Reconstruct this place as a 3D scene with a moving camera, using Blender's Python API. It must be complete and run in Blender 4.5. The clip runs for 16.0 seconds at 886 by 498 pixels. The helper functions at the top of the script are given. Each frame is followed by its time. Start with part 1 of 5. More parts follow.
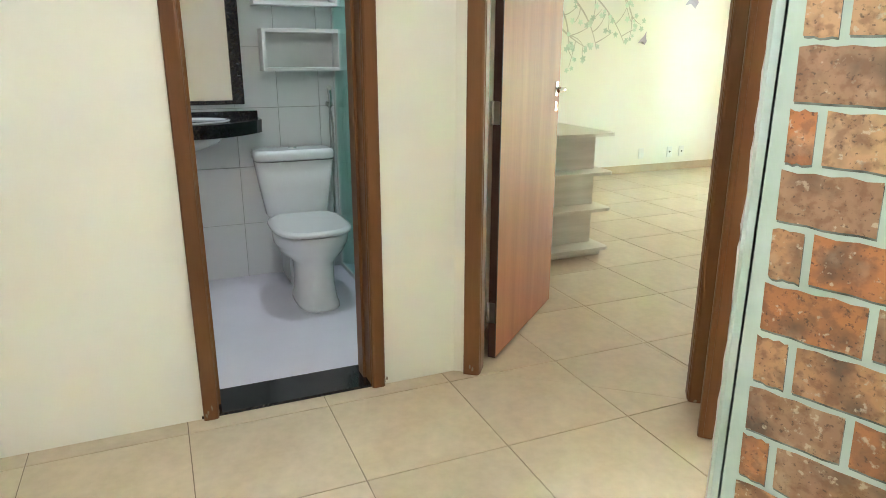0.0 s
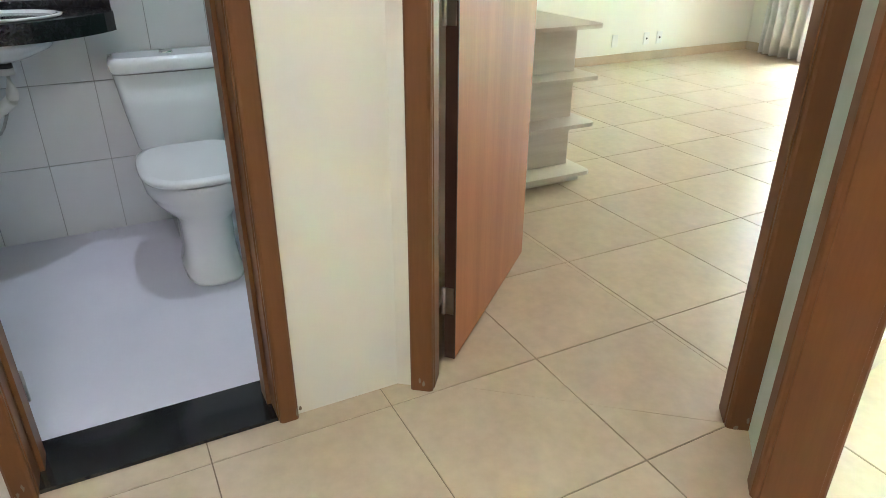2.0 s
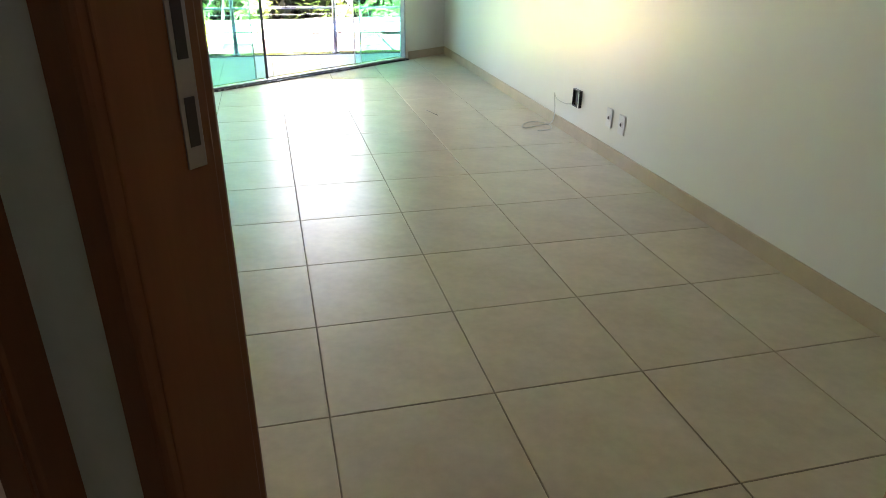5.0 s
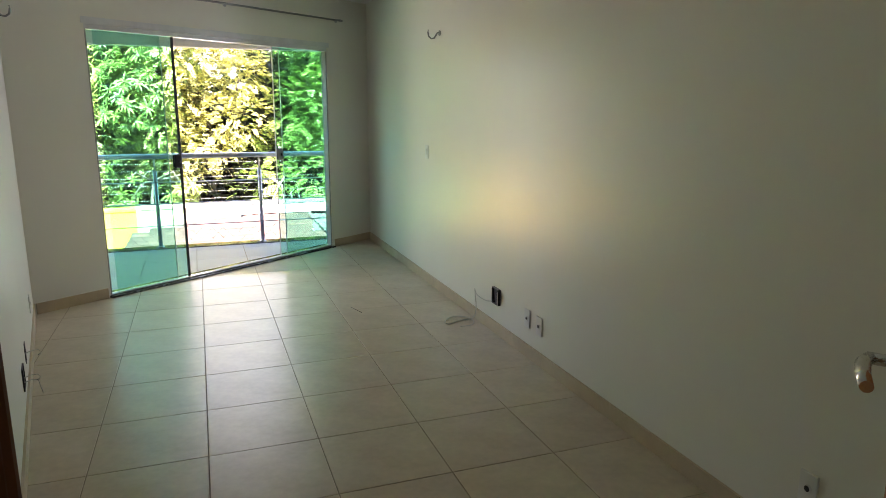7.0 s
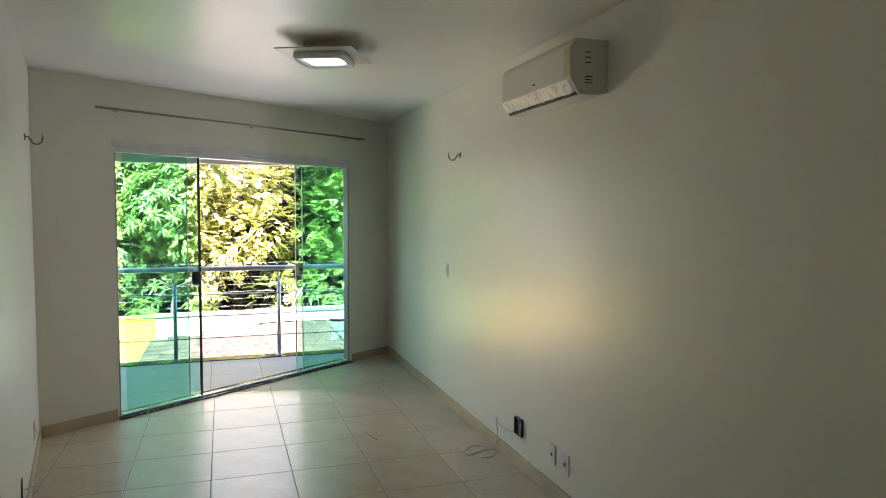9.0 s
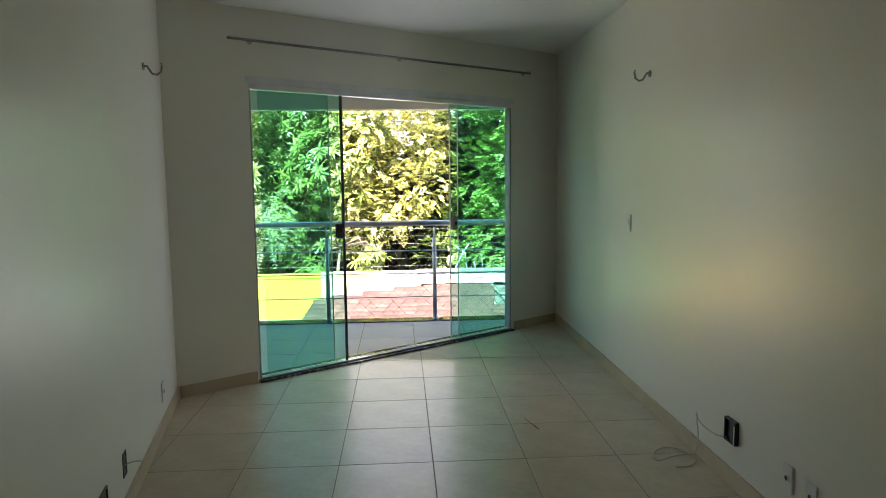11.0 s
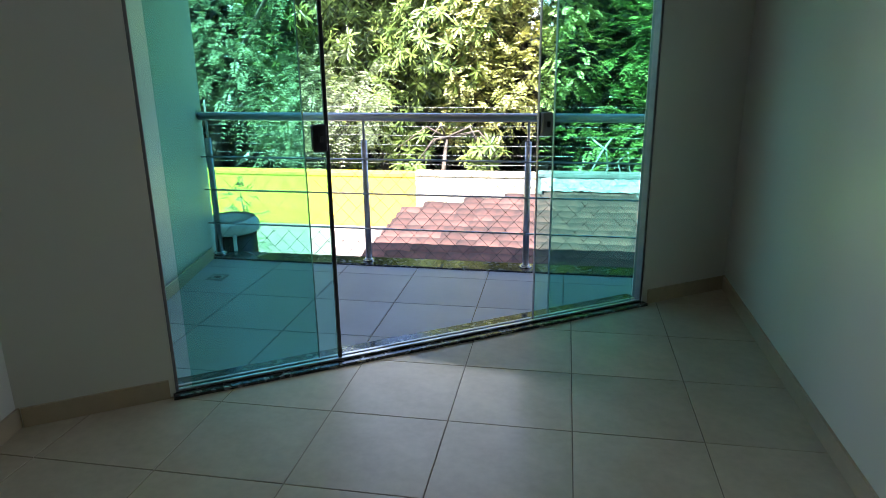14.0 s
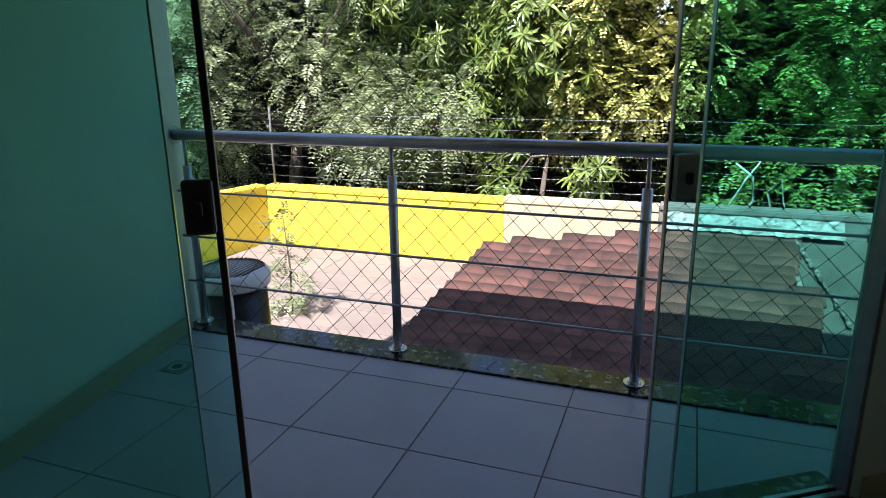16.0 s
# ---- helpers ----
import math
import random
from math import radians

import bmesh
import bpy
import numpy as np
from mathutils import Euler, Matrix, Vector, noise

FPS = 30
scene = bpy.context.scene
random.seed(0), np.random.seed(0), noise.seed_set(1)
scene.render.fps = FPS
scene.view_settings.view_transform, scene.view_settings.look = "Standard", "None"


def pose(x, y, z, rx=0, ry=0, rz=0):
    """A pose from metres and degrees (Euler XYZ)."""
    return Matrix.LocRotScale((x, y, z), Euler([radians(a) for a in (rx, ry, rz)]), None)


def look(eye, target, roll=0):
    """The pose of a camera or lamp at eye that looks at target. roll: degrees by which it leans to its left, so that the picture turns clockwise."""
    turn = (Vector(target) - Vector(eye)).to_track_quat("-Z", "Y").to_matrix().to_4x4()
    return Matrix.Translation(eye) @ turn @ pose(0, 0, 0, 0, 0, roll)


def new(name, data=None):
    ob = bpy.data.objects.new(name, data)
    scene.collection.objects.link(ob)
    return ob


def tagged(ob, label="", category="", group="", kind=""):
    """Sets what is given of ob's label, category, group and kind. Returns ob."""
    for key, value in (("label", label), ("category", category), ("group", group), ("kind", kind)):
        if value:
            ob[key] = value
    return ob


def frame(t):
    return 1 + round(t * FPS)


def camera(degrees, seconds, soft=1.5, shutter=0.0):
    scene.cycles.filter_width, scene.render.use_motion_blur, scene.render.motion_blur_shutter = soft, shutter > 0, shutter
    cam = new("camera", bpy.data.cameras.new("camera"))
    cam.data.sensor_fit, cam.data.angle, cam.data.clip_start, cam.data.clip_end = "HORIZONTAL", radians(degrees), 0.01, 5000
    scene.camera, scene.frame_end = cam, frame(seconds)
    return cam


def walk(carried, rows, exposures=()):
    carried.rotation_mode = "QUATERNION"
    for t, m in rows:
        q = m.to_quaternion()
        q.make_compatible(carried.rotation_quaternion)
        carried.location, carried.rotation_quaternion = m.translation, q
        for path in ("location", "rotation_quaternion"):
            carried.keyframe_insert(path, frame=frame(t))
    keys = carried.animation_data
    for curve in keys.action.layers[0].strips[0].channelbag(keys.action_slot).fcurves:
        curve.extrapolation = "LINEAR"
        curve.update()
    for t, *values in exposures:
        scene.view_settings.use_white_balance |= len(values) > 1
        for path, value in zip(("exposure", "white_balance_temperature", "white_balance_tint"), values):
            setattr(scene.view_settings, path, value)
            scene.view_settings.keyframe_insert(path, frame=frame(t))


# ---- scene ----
cam = camera(67.3, 16.0, soft=0.85)
PATH = [
    (0, (1.585, -1.463, 1.286), (-0.181, -0.714, 0.721), 0.1),
    (0.5, (1.445, -1.397, 1.258), (-0.287, -0.673, 0.567), 0.2),
    (1, (1.202, -1.317, 1.238), (-0.483, -0.607, 0.428), 0.2),
    (1.5, (0.977, -1.196, 1.242), (-0.672, -0.485, 0.36), 0.3),
    (2, (0.754, -1.047, 1.248), (-0.84, -0.223, 0.364), 0.2),
    (2.5, (0.568, -0.908, 1.237), (-0.891, 0.129, 0.345), -0.1),
    (3, (0.441, -0.792, 1.232), (-0.656, 0.631, 0.352), -0.1),
    (3.5, (0.337, -0.626, 1.208), (-0.307, 1.052, 0.329), 0.1),
    (4, (0.255, -0.526, 1.238), (0.05, 1.25, 0.342), 0.1),
    (4.1, (0.243, -0.515, 1.234), (0.118, 1.27, 0.34), 0.0),
    (4.5, (0.224, -0.546, 1.253), (0.43, 1.236, 0.368), -0.0),
    (4.7, (0.212, -0.545, 1.251), (0.55, 1.221, 0.373), 0.1),
    (6.8, (0.348, -0.439, 1.532), (1.017, 1.387, 1.066), 0.2),
    (7, (0.347, -0.447, 1.558), (1.016, 1.391, 1.144), 0.2),
    (7.5, (0.365, -0.464, 1.641), (1.017, 1.408, 1.369), 0.1),
    (8, (0.352, -0.461, 1.699), (0.994, 1.428, 1.559), 0.0),
    (8.2, (0.347, -0.44, 1.709), (0.987, 1.451, 1.592), 0.1),
    (10.3, (0.547, 0.2, 1.696), (1.046, 2.132, 1.563), -0.6),
    (10.5, (0.567, 0.336, 1.649), (0.99, 2.287, 1.525), -0.4),
    (11, (0.647, 0.616, 1.524), (0.771, 2.6, 1.303), -0.6),
    (11.5, (0.807, 0.966, 1.465), (0.747, 2.917, 1.027), -0.8),
    (12, (0.975, 1.342, 1.431), (0.857, 3.256, 0.865), -0.7),
    (12.5, (1.053, 1.774, 1.427), (0.88, 3.682, 0.852), -0.5),
    (13, (1.112, 2.233, 1.436), (0.909, 4.14, 0.869), -0.7),
    (13.5, (1.206, 2.697, 1.458), (0.943, 4.595, 0.885), -0.7),
    (14, (1.216, 3.155, 1.45), (0.872, 5.041, 0.879), -0.7),
    (14.5, (1.233, 3.595, 1.416), (0.81, 5.469, 0.86), -0.8),
    (15, (1.227, 4.004, 1.42), (0.692, 5.848, 0.859), -0.8),
    (15.5, (1.158, 4.437, 1.41), (0.532, 6.253, 0.851), -0.8),
    (16, (1.13, 4.823, 1.389), (0.462, 6.624, 0.835), -0.8),
]
EXPO = [(0, 8.35, 6250, 13), (1.5, 8.35, 6100, 16), (2.5, 8.25, 5850, 20), (3.0, 7.75, 5600, 23), (3.5, 7.05, 5450, 25), (4.0, 6.2, 5750, 25), (4.7, 5.55, 6400, 27), (6.8, 4.25, 6900, 28), (8.0, 4.1, 6800, 28), (10.3, 3.8, 6900, 24), (11.5, 3.18, 6500, 20), (12.5, 3.25, 6350, 21), (14.5, 2.4, 5700, 16), (16.0, 1.4, 5900, 17)]
walk(cam, [(t, look(eye, target, roll)) for t, eye, target, roll in PATH], EXPO)

# ---------------------------------------------------------------- world, sun, lamps
SUN_EL, SUN_AZ = radians(58), radians(192)      # azimuth from +y towards +x
world = bpy.data.worlds.new("world")
scene.world = world
world.use_nodes = True
wn = world.node_tree
sky = wn.nodes.new("ShaderNodeTexSky")
sky.sky_type, sky.sun_disc = "NISHITA", False
sky.sun_elevation, sky.sun_rotation = SUN_EL, SUN_AZ
wn.links.new(sky.outputs[0], wn.nodes["Background"].inputs[0])
wn.nodes["Background"].inputs[1].default_value = 0.095
sun = new("sun", bpy.data.lights.new("sun", "SUN"))
sun.data.energy, sun.data.angle, sun.data.color = 5.0, radians(0.5), (1.0, 0.95, 0.87)
to_sun = Vector((math.sin(SUN_AZ) * math.cos(SUN_EL), math.cos(SUN_AZ) * math.cos(SUN_EL), math.sin(SUN_EL)))
sun.matrix_world = look(to_sun * 30, (0, 0, 0))


def area_lamp(name, m, sx, sy, watts, colour):
    data = bpy.data.lights.new(name, "AREA")
    data.shape, data.size, data.size_y, data.energy, data.color = "RECTANGLE", sx, sy, watts, colour
    ob = new(name, data)
    ob.matrix_world = m
    return ob


HALL_Z, BATH_Z, ROOM_Z = 2.62, 2.5, 2.71
# unseen lamp added to light the hall
area_lamp("hall_fill_lamp", pose(0.75, -1.35, HALL_Z - 0.07), 0.34, 0.34, 0.045, (1.0, 0.965, 0.89))
area_lamp("bathroom_lamp", pose(-1.93, -0.58, BATH_Z - 0.06), 0.08, 0.08, 0.024, (0.9, 0.95, 1.0))

# daylight entering the children's room through its balcony door
area_lamp("children_window_light", look((-3.2, 5.335, 1.1), (-0.6, 3.7, 0.5)), 0.45, 1.9, 0.4, (1.0, 0.9, 0.82))
# skylight entering through the gap between the slid-open balcony doors
area_lamp("balcony_sky_light", look((0.62, 6.24, 1.08), (0.45, 5.3, 1.22)), 0.95, 2.1, 1.08, (0.83, 0.91, 0.98))

# ---------------------------------------------------------------- materials


def mat(name, colour, rough=0.5, metal=0.0, second=None, scale=6.0, grain=60.0, bump=0.0, spec=0.5, random_amount=0.0, detail=0.0,
        stretch=(1, 1, 1), coat=0.0, island=False, contrast=(0.35, 0.65)):
    """A surface with two scales of mottling, optional grain relief and a random shade for each piece."""
    m = bpy.data.materials.new(name)
    m.use_nodes = True
    nt = m.node_tree
    b = nt.nodes["Principled BSDF"]
    b.inputs["Roughness"].default_value, b.inputs["Metallic"].default_value = rough, metal
    b.inputs["Specular IOR Level"].default_value = spec
    b.inputs["Coat Weight"].default_value = coat
    second = second or tuple(c * 0.86 for c in colour)
    tc = nt.nodes.new("ShaderNodeTexCoord")
    mp = nt.nodes.new("ShaderNodeMapping")
    mp.inputs["Scale"].default_value = stretch
    nt.links.new(tc.outputs["Object"], mp.inputs[0])
    n1 = nt.nodes.new("ShaderNodeTexNoise")
    n1.inputs["Scale"].default_value, n1.inputs["Detail"].default_value = scale, 5
    nt.links.new(mp.outputs[0], n1.inputs["Vector"])
    ramp = nt.nodes.new("ShaderNodeValToRGB")
    ramp.color_ramp.elements[0].position, ramp.color_ramp.elements[1].position = contrast
    ramp.color_ramp.elements[0].color, ramp.color_ramp.elements[1].color = (*second, 1), (*colour, 1)
    nt.links.new(n1.outputs[0], ramp.inputs[0])
    out = ramp.outputs[0]
    n2 = nt.nodes.new("ShaderNodeTexNoise")
    n2.inputs["Scale"].default_value, n2.inputs["Detail"].default_value = grain, 3
    nt.links.new(mp.outputs[0], n2.inputs["Vector"])
    if detail:
        hsv = nt.nodes.new("ShaderNodeHueSaturation")
        mr = nt.nodes.new("ShaderNodeMapRange")
        mr.inputs[3].default_value, mr.inputs[4].default_value = 1 - detail, 1 + detail
        nt.links.new(n2.outputs[0], mr.inputs[0])
        nt.links.new(mr.outputs[0], hsv.inputs["Value"])
        nt.links.new(out, hsv.inputs["Color"])
        out = hsv.outputs[0]
    if random_amount:
        hsv = nt.nodes.new("ShaderNodeHueSaturation")
        src = nt.nodes.new("ShaderNodeNewGeometry").outputs["Random Per Island"] if island else nt.nodes.new("ShaderNodeObjectInfo").outputs["Random"]
        mr = nt.nodes.new("ShaderNodeMapRange")
        mr.inputs[3].default_value, mr.inputs[4].default_value = 1 - random_amount, 1 + random_amount
        nt.links.new(src, mr.inputs[0])
        nt.links.new(mr.outputs[0], hsv.inputs["Value"])
        nt.links.new(out, hsv.inputs["Color"])
        out = hsv.outputs[0]
    nt.links.new(out, b.inputs["Base Color"])
    if bump:
        bp = nt.nodes.new("ShaderNodeBump")
        bp.inputs["Strength"].default_value, bp.inputs["Distance"].default_value = bump, 0.004
        nt.links.new(n2.outputs[0], bp.inputs["Height"])
        nt.links.new(bp.outputs[0], b.inputs["Normal"])
    return m


def glass_mat(name, tint):
    m = bpy.data.materials.new(name)
    m.use_nodes = True
    nt = m.node_tree
    nt.nodes.remove(nt.nodes["Principled BSDF"])
    tr = nt.nodes.new("ShaderNodeBsdfTransparent")
    tr.inputs[0].default_value = (*tint, 1)
    gl = nt.nodes.new("ShaderNodeBsdfGlossy")
    gl.inputs["Roughness"].default_value = 0.02
    lw = nt.nodes.new("ShaderNodeLayerWeight")
    lw.inputs[0].default_value = 0.5
    pw = nt.nodes.new("ShaderNodeMath")
    pw.operation, pw.inputs[1].default_value = "POWER", 4.0
    nt.links.new(lw.outputs["Facing"], pw.inputs[0])
    fr = nt.nodes.new("ShaderNodeMapRange")
    fr.inputs[3].default_value, fr.inputs[4].default_value = 0.03, 0.7
    nt.links.new(pw.outputs[0], fr.inputs[0])
    mx = nt.nodes.new("ShaderNodeMixShader")
    nt.links.new(fr.outputs[0], mx.inputs[0])
    nt.links.new(tr.outputs[0], mx.inputs[1])
    nt.links.new(gl.outputs[0], mx.inputs[2])
    nt.links.new(mx.outputs[0], nt.nodes["Material Output"].inputs[0])
    return m


def leaf_mat(name, colour, second, trans=0.35):
    m = mat(name, colour, 0.32, second=second, scale=1.3, grain=9, random_amount=0.5, island=True, spec=0.5)
    nt = m.node_tree
    b = nt.nodes["Principled BSDF"]
    t = nt.nodes.new("ShaderNodeBsdfTranslucent")
    mx = nt.nodes.new("ShaderNodeMixShader")
    mx.inputs[0].default_value = trans
    nt.links.new(b.inputs["Base Color"].links[0].from_socket, t.inputs[0])
    nt.links.new(b.outputs[0], mx.inputs[1])
    nt.links.new(t.outputs[0], mx.inputs[2])
    nt.links.new(mx.outputs[0], nt.nodes["Material Output"].inputs[0])
    return m


M_WALL = mat("cream_satin_paint", (0.80, 0.785, 0.70), 0.34, second=(0.775, 0.76, 0.675), scale=1.1, grain=240, bump=0.04, spec=0.5)
M_CEIL = mat("white_ceiling_paint", (0.82, 0.82, 0.78), 0.36, second=(0.79, 0.79, 0.75), scale=0.9, grain=200, bump=0.03)
M_TILE = mat("beige_porcelain_tile", (0.57, 0.485, 0.355), 0.33, second=(0.49, 0.405, 0.285), scale=5.5, grain=26, detail=0.13, random_amount=0.045, spec=0.38, contrast=(0.3, 0.7))
# lavender grey paints the blue skylight into the beige tile's colour
M_BALC = mat("skylit_balcony_tile", (0.47, 0.455, 0.51), 0.3, second=(0.41, 0.395, 0.445), scale=2.3, grain=24, detail=0.05, random_amount=0.045)
M_NICKEL = mat("dull_nickel", (0.30, 0.30, 0.29), 0.45, 0.6, scale=20, grain=90)
M_GROUT = mat("brown_grout", (0.25, 0.2, 0.14), 0.9, scale=9, grain=150, bump=0.2)
M_SKIRT = mat("beige_tile_skirting", (0.56, 0.45, 0.30), 0.35, second=(0.48, 0.38, 0.25), scale=4, grain=40, detail=0.06)
M_WOOD = mat("varnished_red_brown_wood", (0.18, 0.076, 0.024), 0.45, second=(0.135, 0.054, 0.018), scale=1.4, grain=22, stretch=(7, 7, 0.5), detail=0.1, bump=0.02, coat=0.05, spec=0.35)
M_DOOR = mat("veneered_wooden_door", (0.40, 0.16, 0.058), 0.55, second=(0.33, 0.127, 0.045), scale=1.6, grain=30, stretch=(7, 7, 0.35), detail=0.12, bump=0.03, coat=0.0, spec=0.35)
M_EDGE = mat("dark_door_edge", (0.055, 0.022, 0.012), 0.5, scale=3, grain=40, stretch=(6, 6, 0.5), detail=0.2)
M_MINT = mat("mint_filler_paint", (0.66, 0.80, 0.76), 0.5, second=(0.53, 0.69, 0.62), scale=5, grain=120, bump=0.1)
M_CHROME = mat("chrome", (0.78, 0.78, 0.77), 0.16, 1.0, scale=20, grain=90)
M_STEEL = mat("brushed_steel", (0.52, 0.52, 0.53), 0.3, 1.0, scale=15, grain=160, stretch=(1, 1, 6), detail=0.08)
M_BLACK = mat("black_granite", (0.012, 0.012, 0.014), 0.12, second=(0.02, 0.02, 0.024), scale=90, grain=220, spec=0.6)
M_GRANITE = mat("speckled_green_granite", (0.22, 0.23, 0.22), 0.1, second=(0.012, 0.015, 0.016), scale=34, grain=120, detail=0.3, contrast=(0.56, 0.63), spec=0.6)
M_CERAMIC = mat("white_glazed_ceramic", (0.80, 0.82, 0.84), 0.07, second=(0.78, 0.80, 0.82), scale=2, grain=50, coat=0.6)
M_BTILE = mat("white_wall_tile", (0.78, 0.80, 0.82), 0.14, second=(0.75, 0.77, 0.79), scale=3, grain=70, random_amount=0.02, spec=0.5)
M_BFLOOR = mat("white_bathroom_floor", (0.70, 0.70, 0.80), 0.35, second=(0.66, 0.66, 0.76), scale=3, grain=80, detail=0.02)
M_BGROUT = mat("grey_tile_joint", (0.45, 0.46, 0.47), 0.8, scale=9, grain=100)
M_WHITE = mat("white_plastic", (0.80, 0.80, 0.77), 0.35, scale=4, grain=60)
M_LACQ = mat("white_laminate", (0.80, 0.80, 0.79), 0.3, scale=3, grain=80)
M_SHELF = mat("pale_woodgrain_laminate", (0.68, 0.65, 0.57), 0.4, second=(0.58, 0.55, 0.47), scale=2.2, grain=50, stretch=(1, 1, 9), detail=0.06)
M_DARK = mat("black_plastic", (0.012, 0.012, 0.013), 0.35, scale=8, grain=90)
M_CABLE = mat("grey_white_cable", (0.62, 0.60, 0.54), 0.5, scale=30, grain=90)
M_GLASS = glass_mat("teal_tinted_glass", (0.675, 0.905, 0.865))
M_MIRROR = mat("mirror_silver", (0.92, 0.93, 0.92), 0.01, 1.0, scale=1, grain=5)
M_ALU = mat("white_aluminium_profile", (0.74, 0.76, 0.76), 0.35, scale=6, grain=90)
M_CURTAIN = mat("sheer_white_fabric", (0.80, 0.80, 0.78), 0.9, scale=8, grain=300, bump=0.2)
M_YELLOW = mat("yellow_masonry_paint", (0.70, 0.53, 0.045), 0.75, second=(0.63, 0.47, 0.04), scale=1.6, grain=50, bump=0.3, detail=0.05)
M_CREAMW = mat("pale_cream_masonry", (0.53, 0.45, 0.29), 0.8, second=(0.45, 0.38, 0.24), scale=1.8, grain=50, bump=0.3, detail=0.06)
M_CONC = mat("weathered_concrete", (0.22, 0.21, 0.195), 0.85, second=(0.13, 0.125, 0.115), scale=2.6, grain=40, bump=0.5, detail=0.12)
M_PAVE = mat("pale_paving_slab", (0.26, 0.205, 0.17), 0.8, second=(0.21, 0.165, 0.14), scale=2.0, grain=60, bump=0.3, detail=0.06, random_amount=0.05)
M_CLAY = mat("weathered_clay_tile", (0.105, 0.046, 0.034), 0.9, second=(0.036, 0.024, 0.02), scale=4.5, grain=38, bump=0.6, detail=0.2, random_amount=0.4, contrast=(0.3, 0.62))
M_DARKCONC = mat("dark_grey_concrete", (0.10, 0.095, 0.083), 0.9, second=(0.05, 0.05, 0.042), scale=2.6, grain=40, bump=0.5, detail=0.15)
M_PLASTER = mat("white_outside_plaster", (0.72, 0.71, 0.68), 0.75, second=(0.64, 0.63, 0.60), scale=1.5, grain=80, bump=0.3)
M_SOIL = mat("shaded_soil", (0.10, 0.085, 0.06), 0.95, second=(0.05, 0.06, 0.03), scale=1.2, grain=16, bump=0.8, detail=0.2)
M_BARK = mat("grey_brown_bark", (0.15, 0.115, 0.085), 0.9, second=(0.07, 0.055, 0.04), scale=5, grain=28, stretch=(3, 3, 0.7), bump=0.8, detail=0.2)
M_NET = mat("black_net_cord", (0.02, 0.02, 0.02), 0.8, scale=30, grain=90)
M_WIRE = mat("grey_steel_wire", (0.25, 0.25, 0.25), 0.4, 0.8, scale=30, grain=90)
L_MANGO = leaf_mat("mango_leaf", (0.27, 0.34, 0.075), (0.085, 0.135, 0.025), 0.2)
L_YELLOW = leaf_mat("yellow_green_leaf", (0.64, 0.60, 0.21), (0.38, 0.40, 0.11), 0.3)
L_GREEN = leaf_mat("bright_green_leaf", (0.32, 0.46, 0.11), (0.10, 0.19, 0.035), 0.3)
L_GREY = leaf_mat("grey_green_frond", (0.37, 0.42, 0.22), (0.13, 0.165, 0.07), 0.25)
# near-black green: deep shade put into the leaf colour
L_SHADE = leaf_mat("shade_dark_leaf", (0.02, 0.032, 0.01), (0.008, 0.014, 0.005), 0.1)

# ---------------------------------------------------------------- mesh helpers


def box(bm, x0, y0, z0, x1, y1, z1, m=None):
    vs = [bm.verts.new(m @ Vector(p) if m else p) for p in
          ((x0, y0, z0), (x1, y0, z0), (x1, y1, z0), (x0, y1, z0), (x0, y0, z1), (x1, y0, z1), (x1, y1, z1), (x0, y1, z1))]
    return [bm.faces.new([vs[i] for i in f]) for f in ((3, 2, 1, 0), (4, 5, 6, 7), (0, 1, 5, 4), (1, 2, 6, 5), (2, 3, 7, 6), (3, 0, 4, 7))]


def prism(bm, poly, z0, z1, m=None):
    """A polygon given counter-clockwise, made solid between two heights."""
    lo = [bm.verts.new(m @ Vector((x, y, z0)) if m else (x, y, z0)) for x, y in poly]
    hi = [bm.verts.new(m @ Vector((x, y, z1)) if m else (x, y, z1)) for x, y in poly]
    bm.faces.new(lo[::-1])
    bm.faces.new(hi)
    n = len(poly)
    for i in range(n):
        bm.faces.new((lo[i], lo[(i + 1) % n], hi[(i + 1) % n], hi[i]))


def rod(bm, a, b, r, n=10, r2=None):
    """A round bar from a to b, tapering to r2."""
    a, b = Vector(a), Vector(b)
    q = (b - a).to_track_quat("Z", "Y").to_matrix()
    rings = []
    for p, rr in ((a, r), (b, r if r2 is None else r2)):
        rings.append([bm.verts.new(p + q @ Vector((rr * math.cos(k * math.tau / n), rr * math.sin(k * math.tau / n), 0))) for k in range(n)])
    for k in range(n):
        f = bm.faces.new((rings[0][k], rings[0][(k + 1) % n], rings[1][(k + 1) % n], rings[1][k]))
        f.smooth = True
    bm.faces.new(rings[0][::-1])
    bm.faces.new(rings[1])


def tube(bm, pts, r, n=8):
    """A bent round bar through the points."""
    pts = [Vector(p) for p in pts]
    rings = []
    for i, p in enumerate(pts):
        d = (pts[min(i + 1, len(pts) - 1)] - pts[max(i - 1, 0)]).normalized()
        q = d.to_track_quat("Z", "Y").to_matrix()
        rr = r[i] if isinstance(r, (list, tuple)) else r
        rings.append([bm.verts.new(p + q @ Vector((rr * math.cos(k * math.tau / n), rr * math.sin(k * math.tau / n), 0))) for k in range(n)])
    for a, b in zip(rings, rings[1:]):
        for k in range(n):
            f = bm.faces.new((a[k], a[(k + 1) % n], b[(k + 1) % n], b[k]))
            f.smooth = True
    bm.faces.new(rings[0][::-1])
    bm.faces.new(rings[-1])


def loft(bm, rings, close=True):
    """Skin over rings of equal length; smooth."""
    vr = [[bm.verts.new(p) for p in ring] for ring in rings]
    n = len(vr[0])
    for a, b in zip(vr, vr[1:]):
        for k in range(n):
            f = bm.faces.new((a[k], a[(k + 1) % n], b[(k + 1) % n], b[k]))
            f.smooth = True
    if close:
        bm.faces.new(vr[0][::-1])
        bm.faces.new(vr[-1])


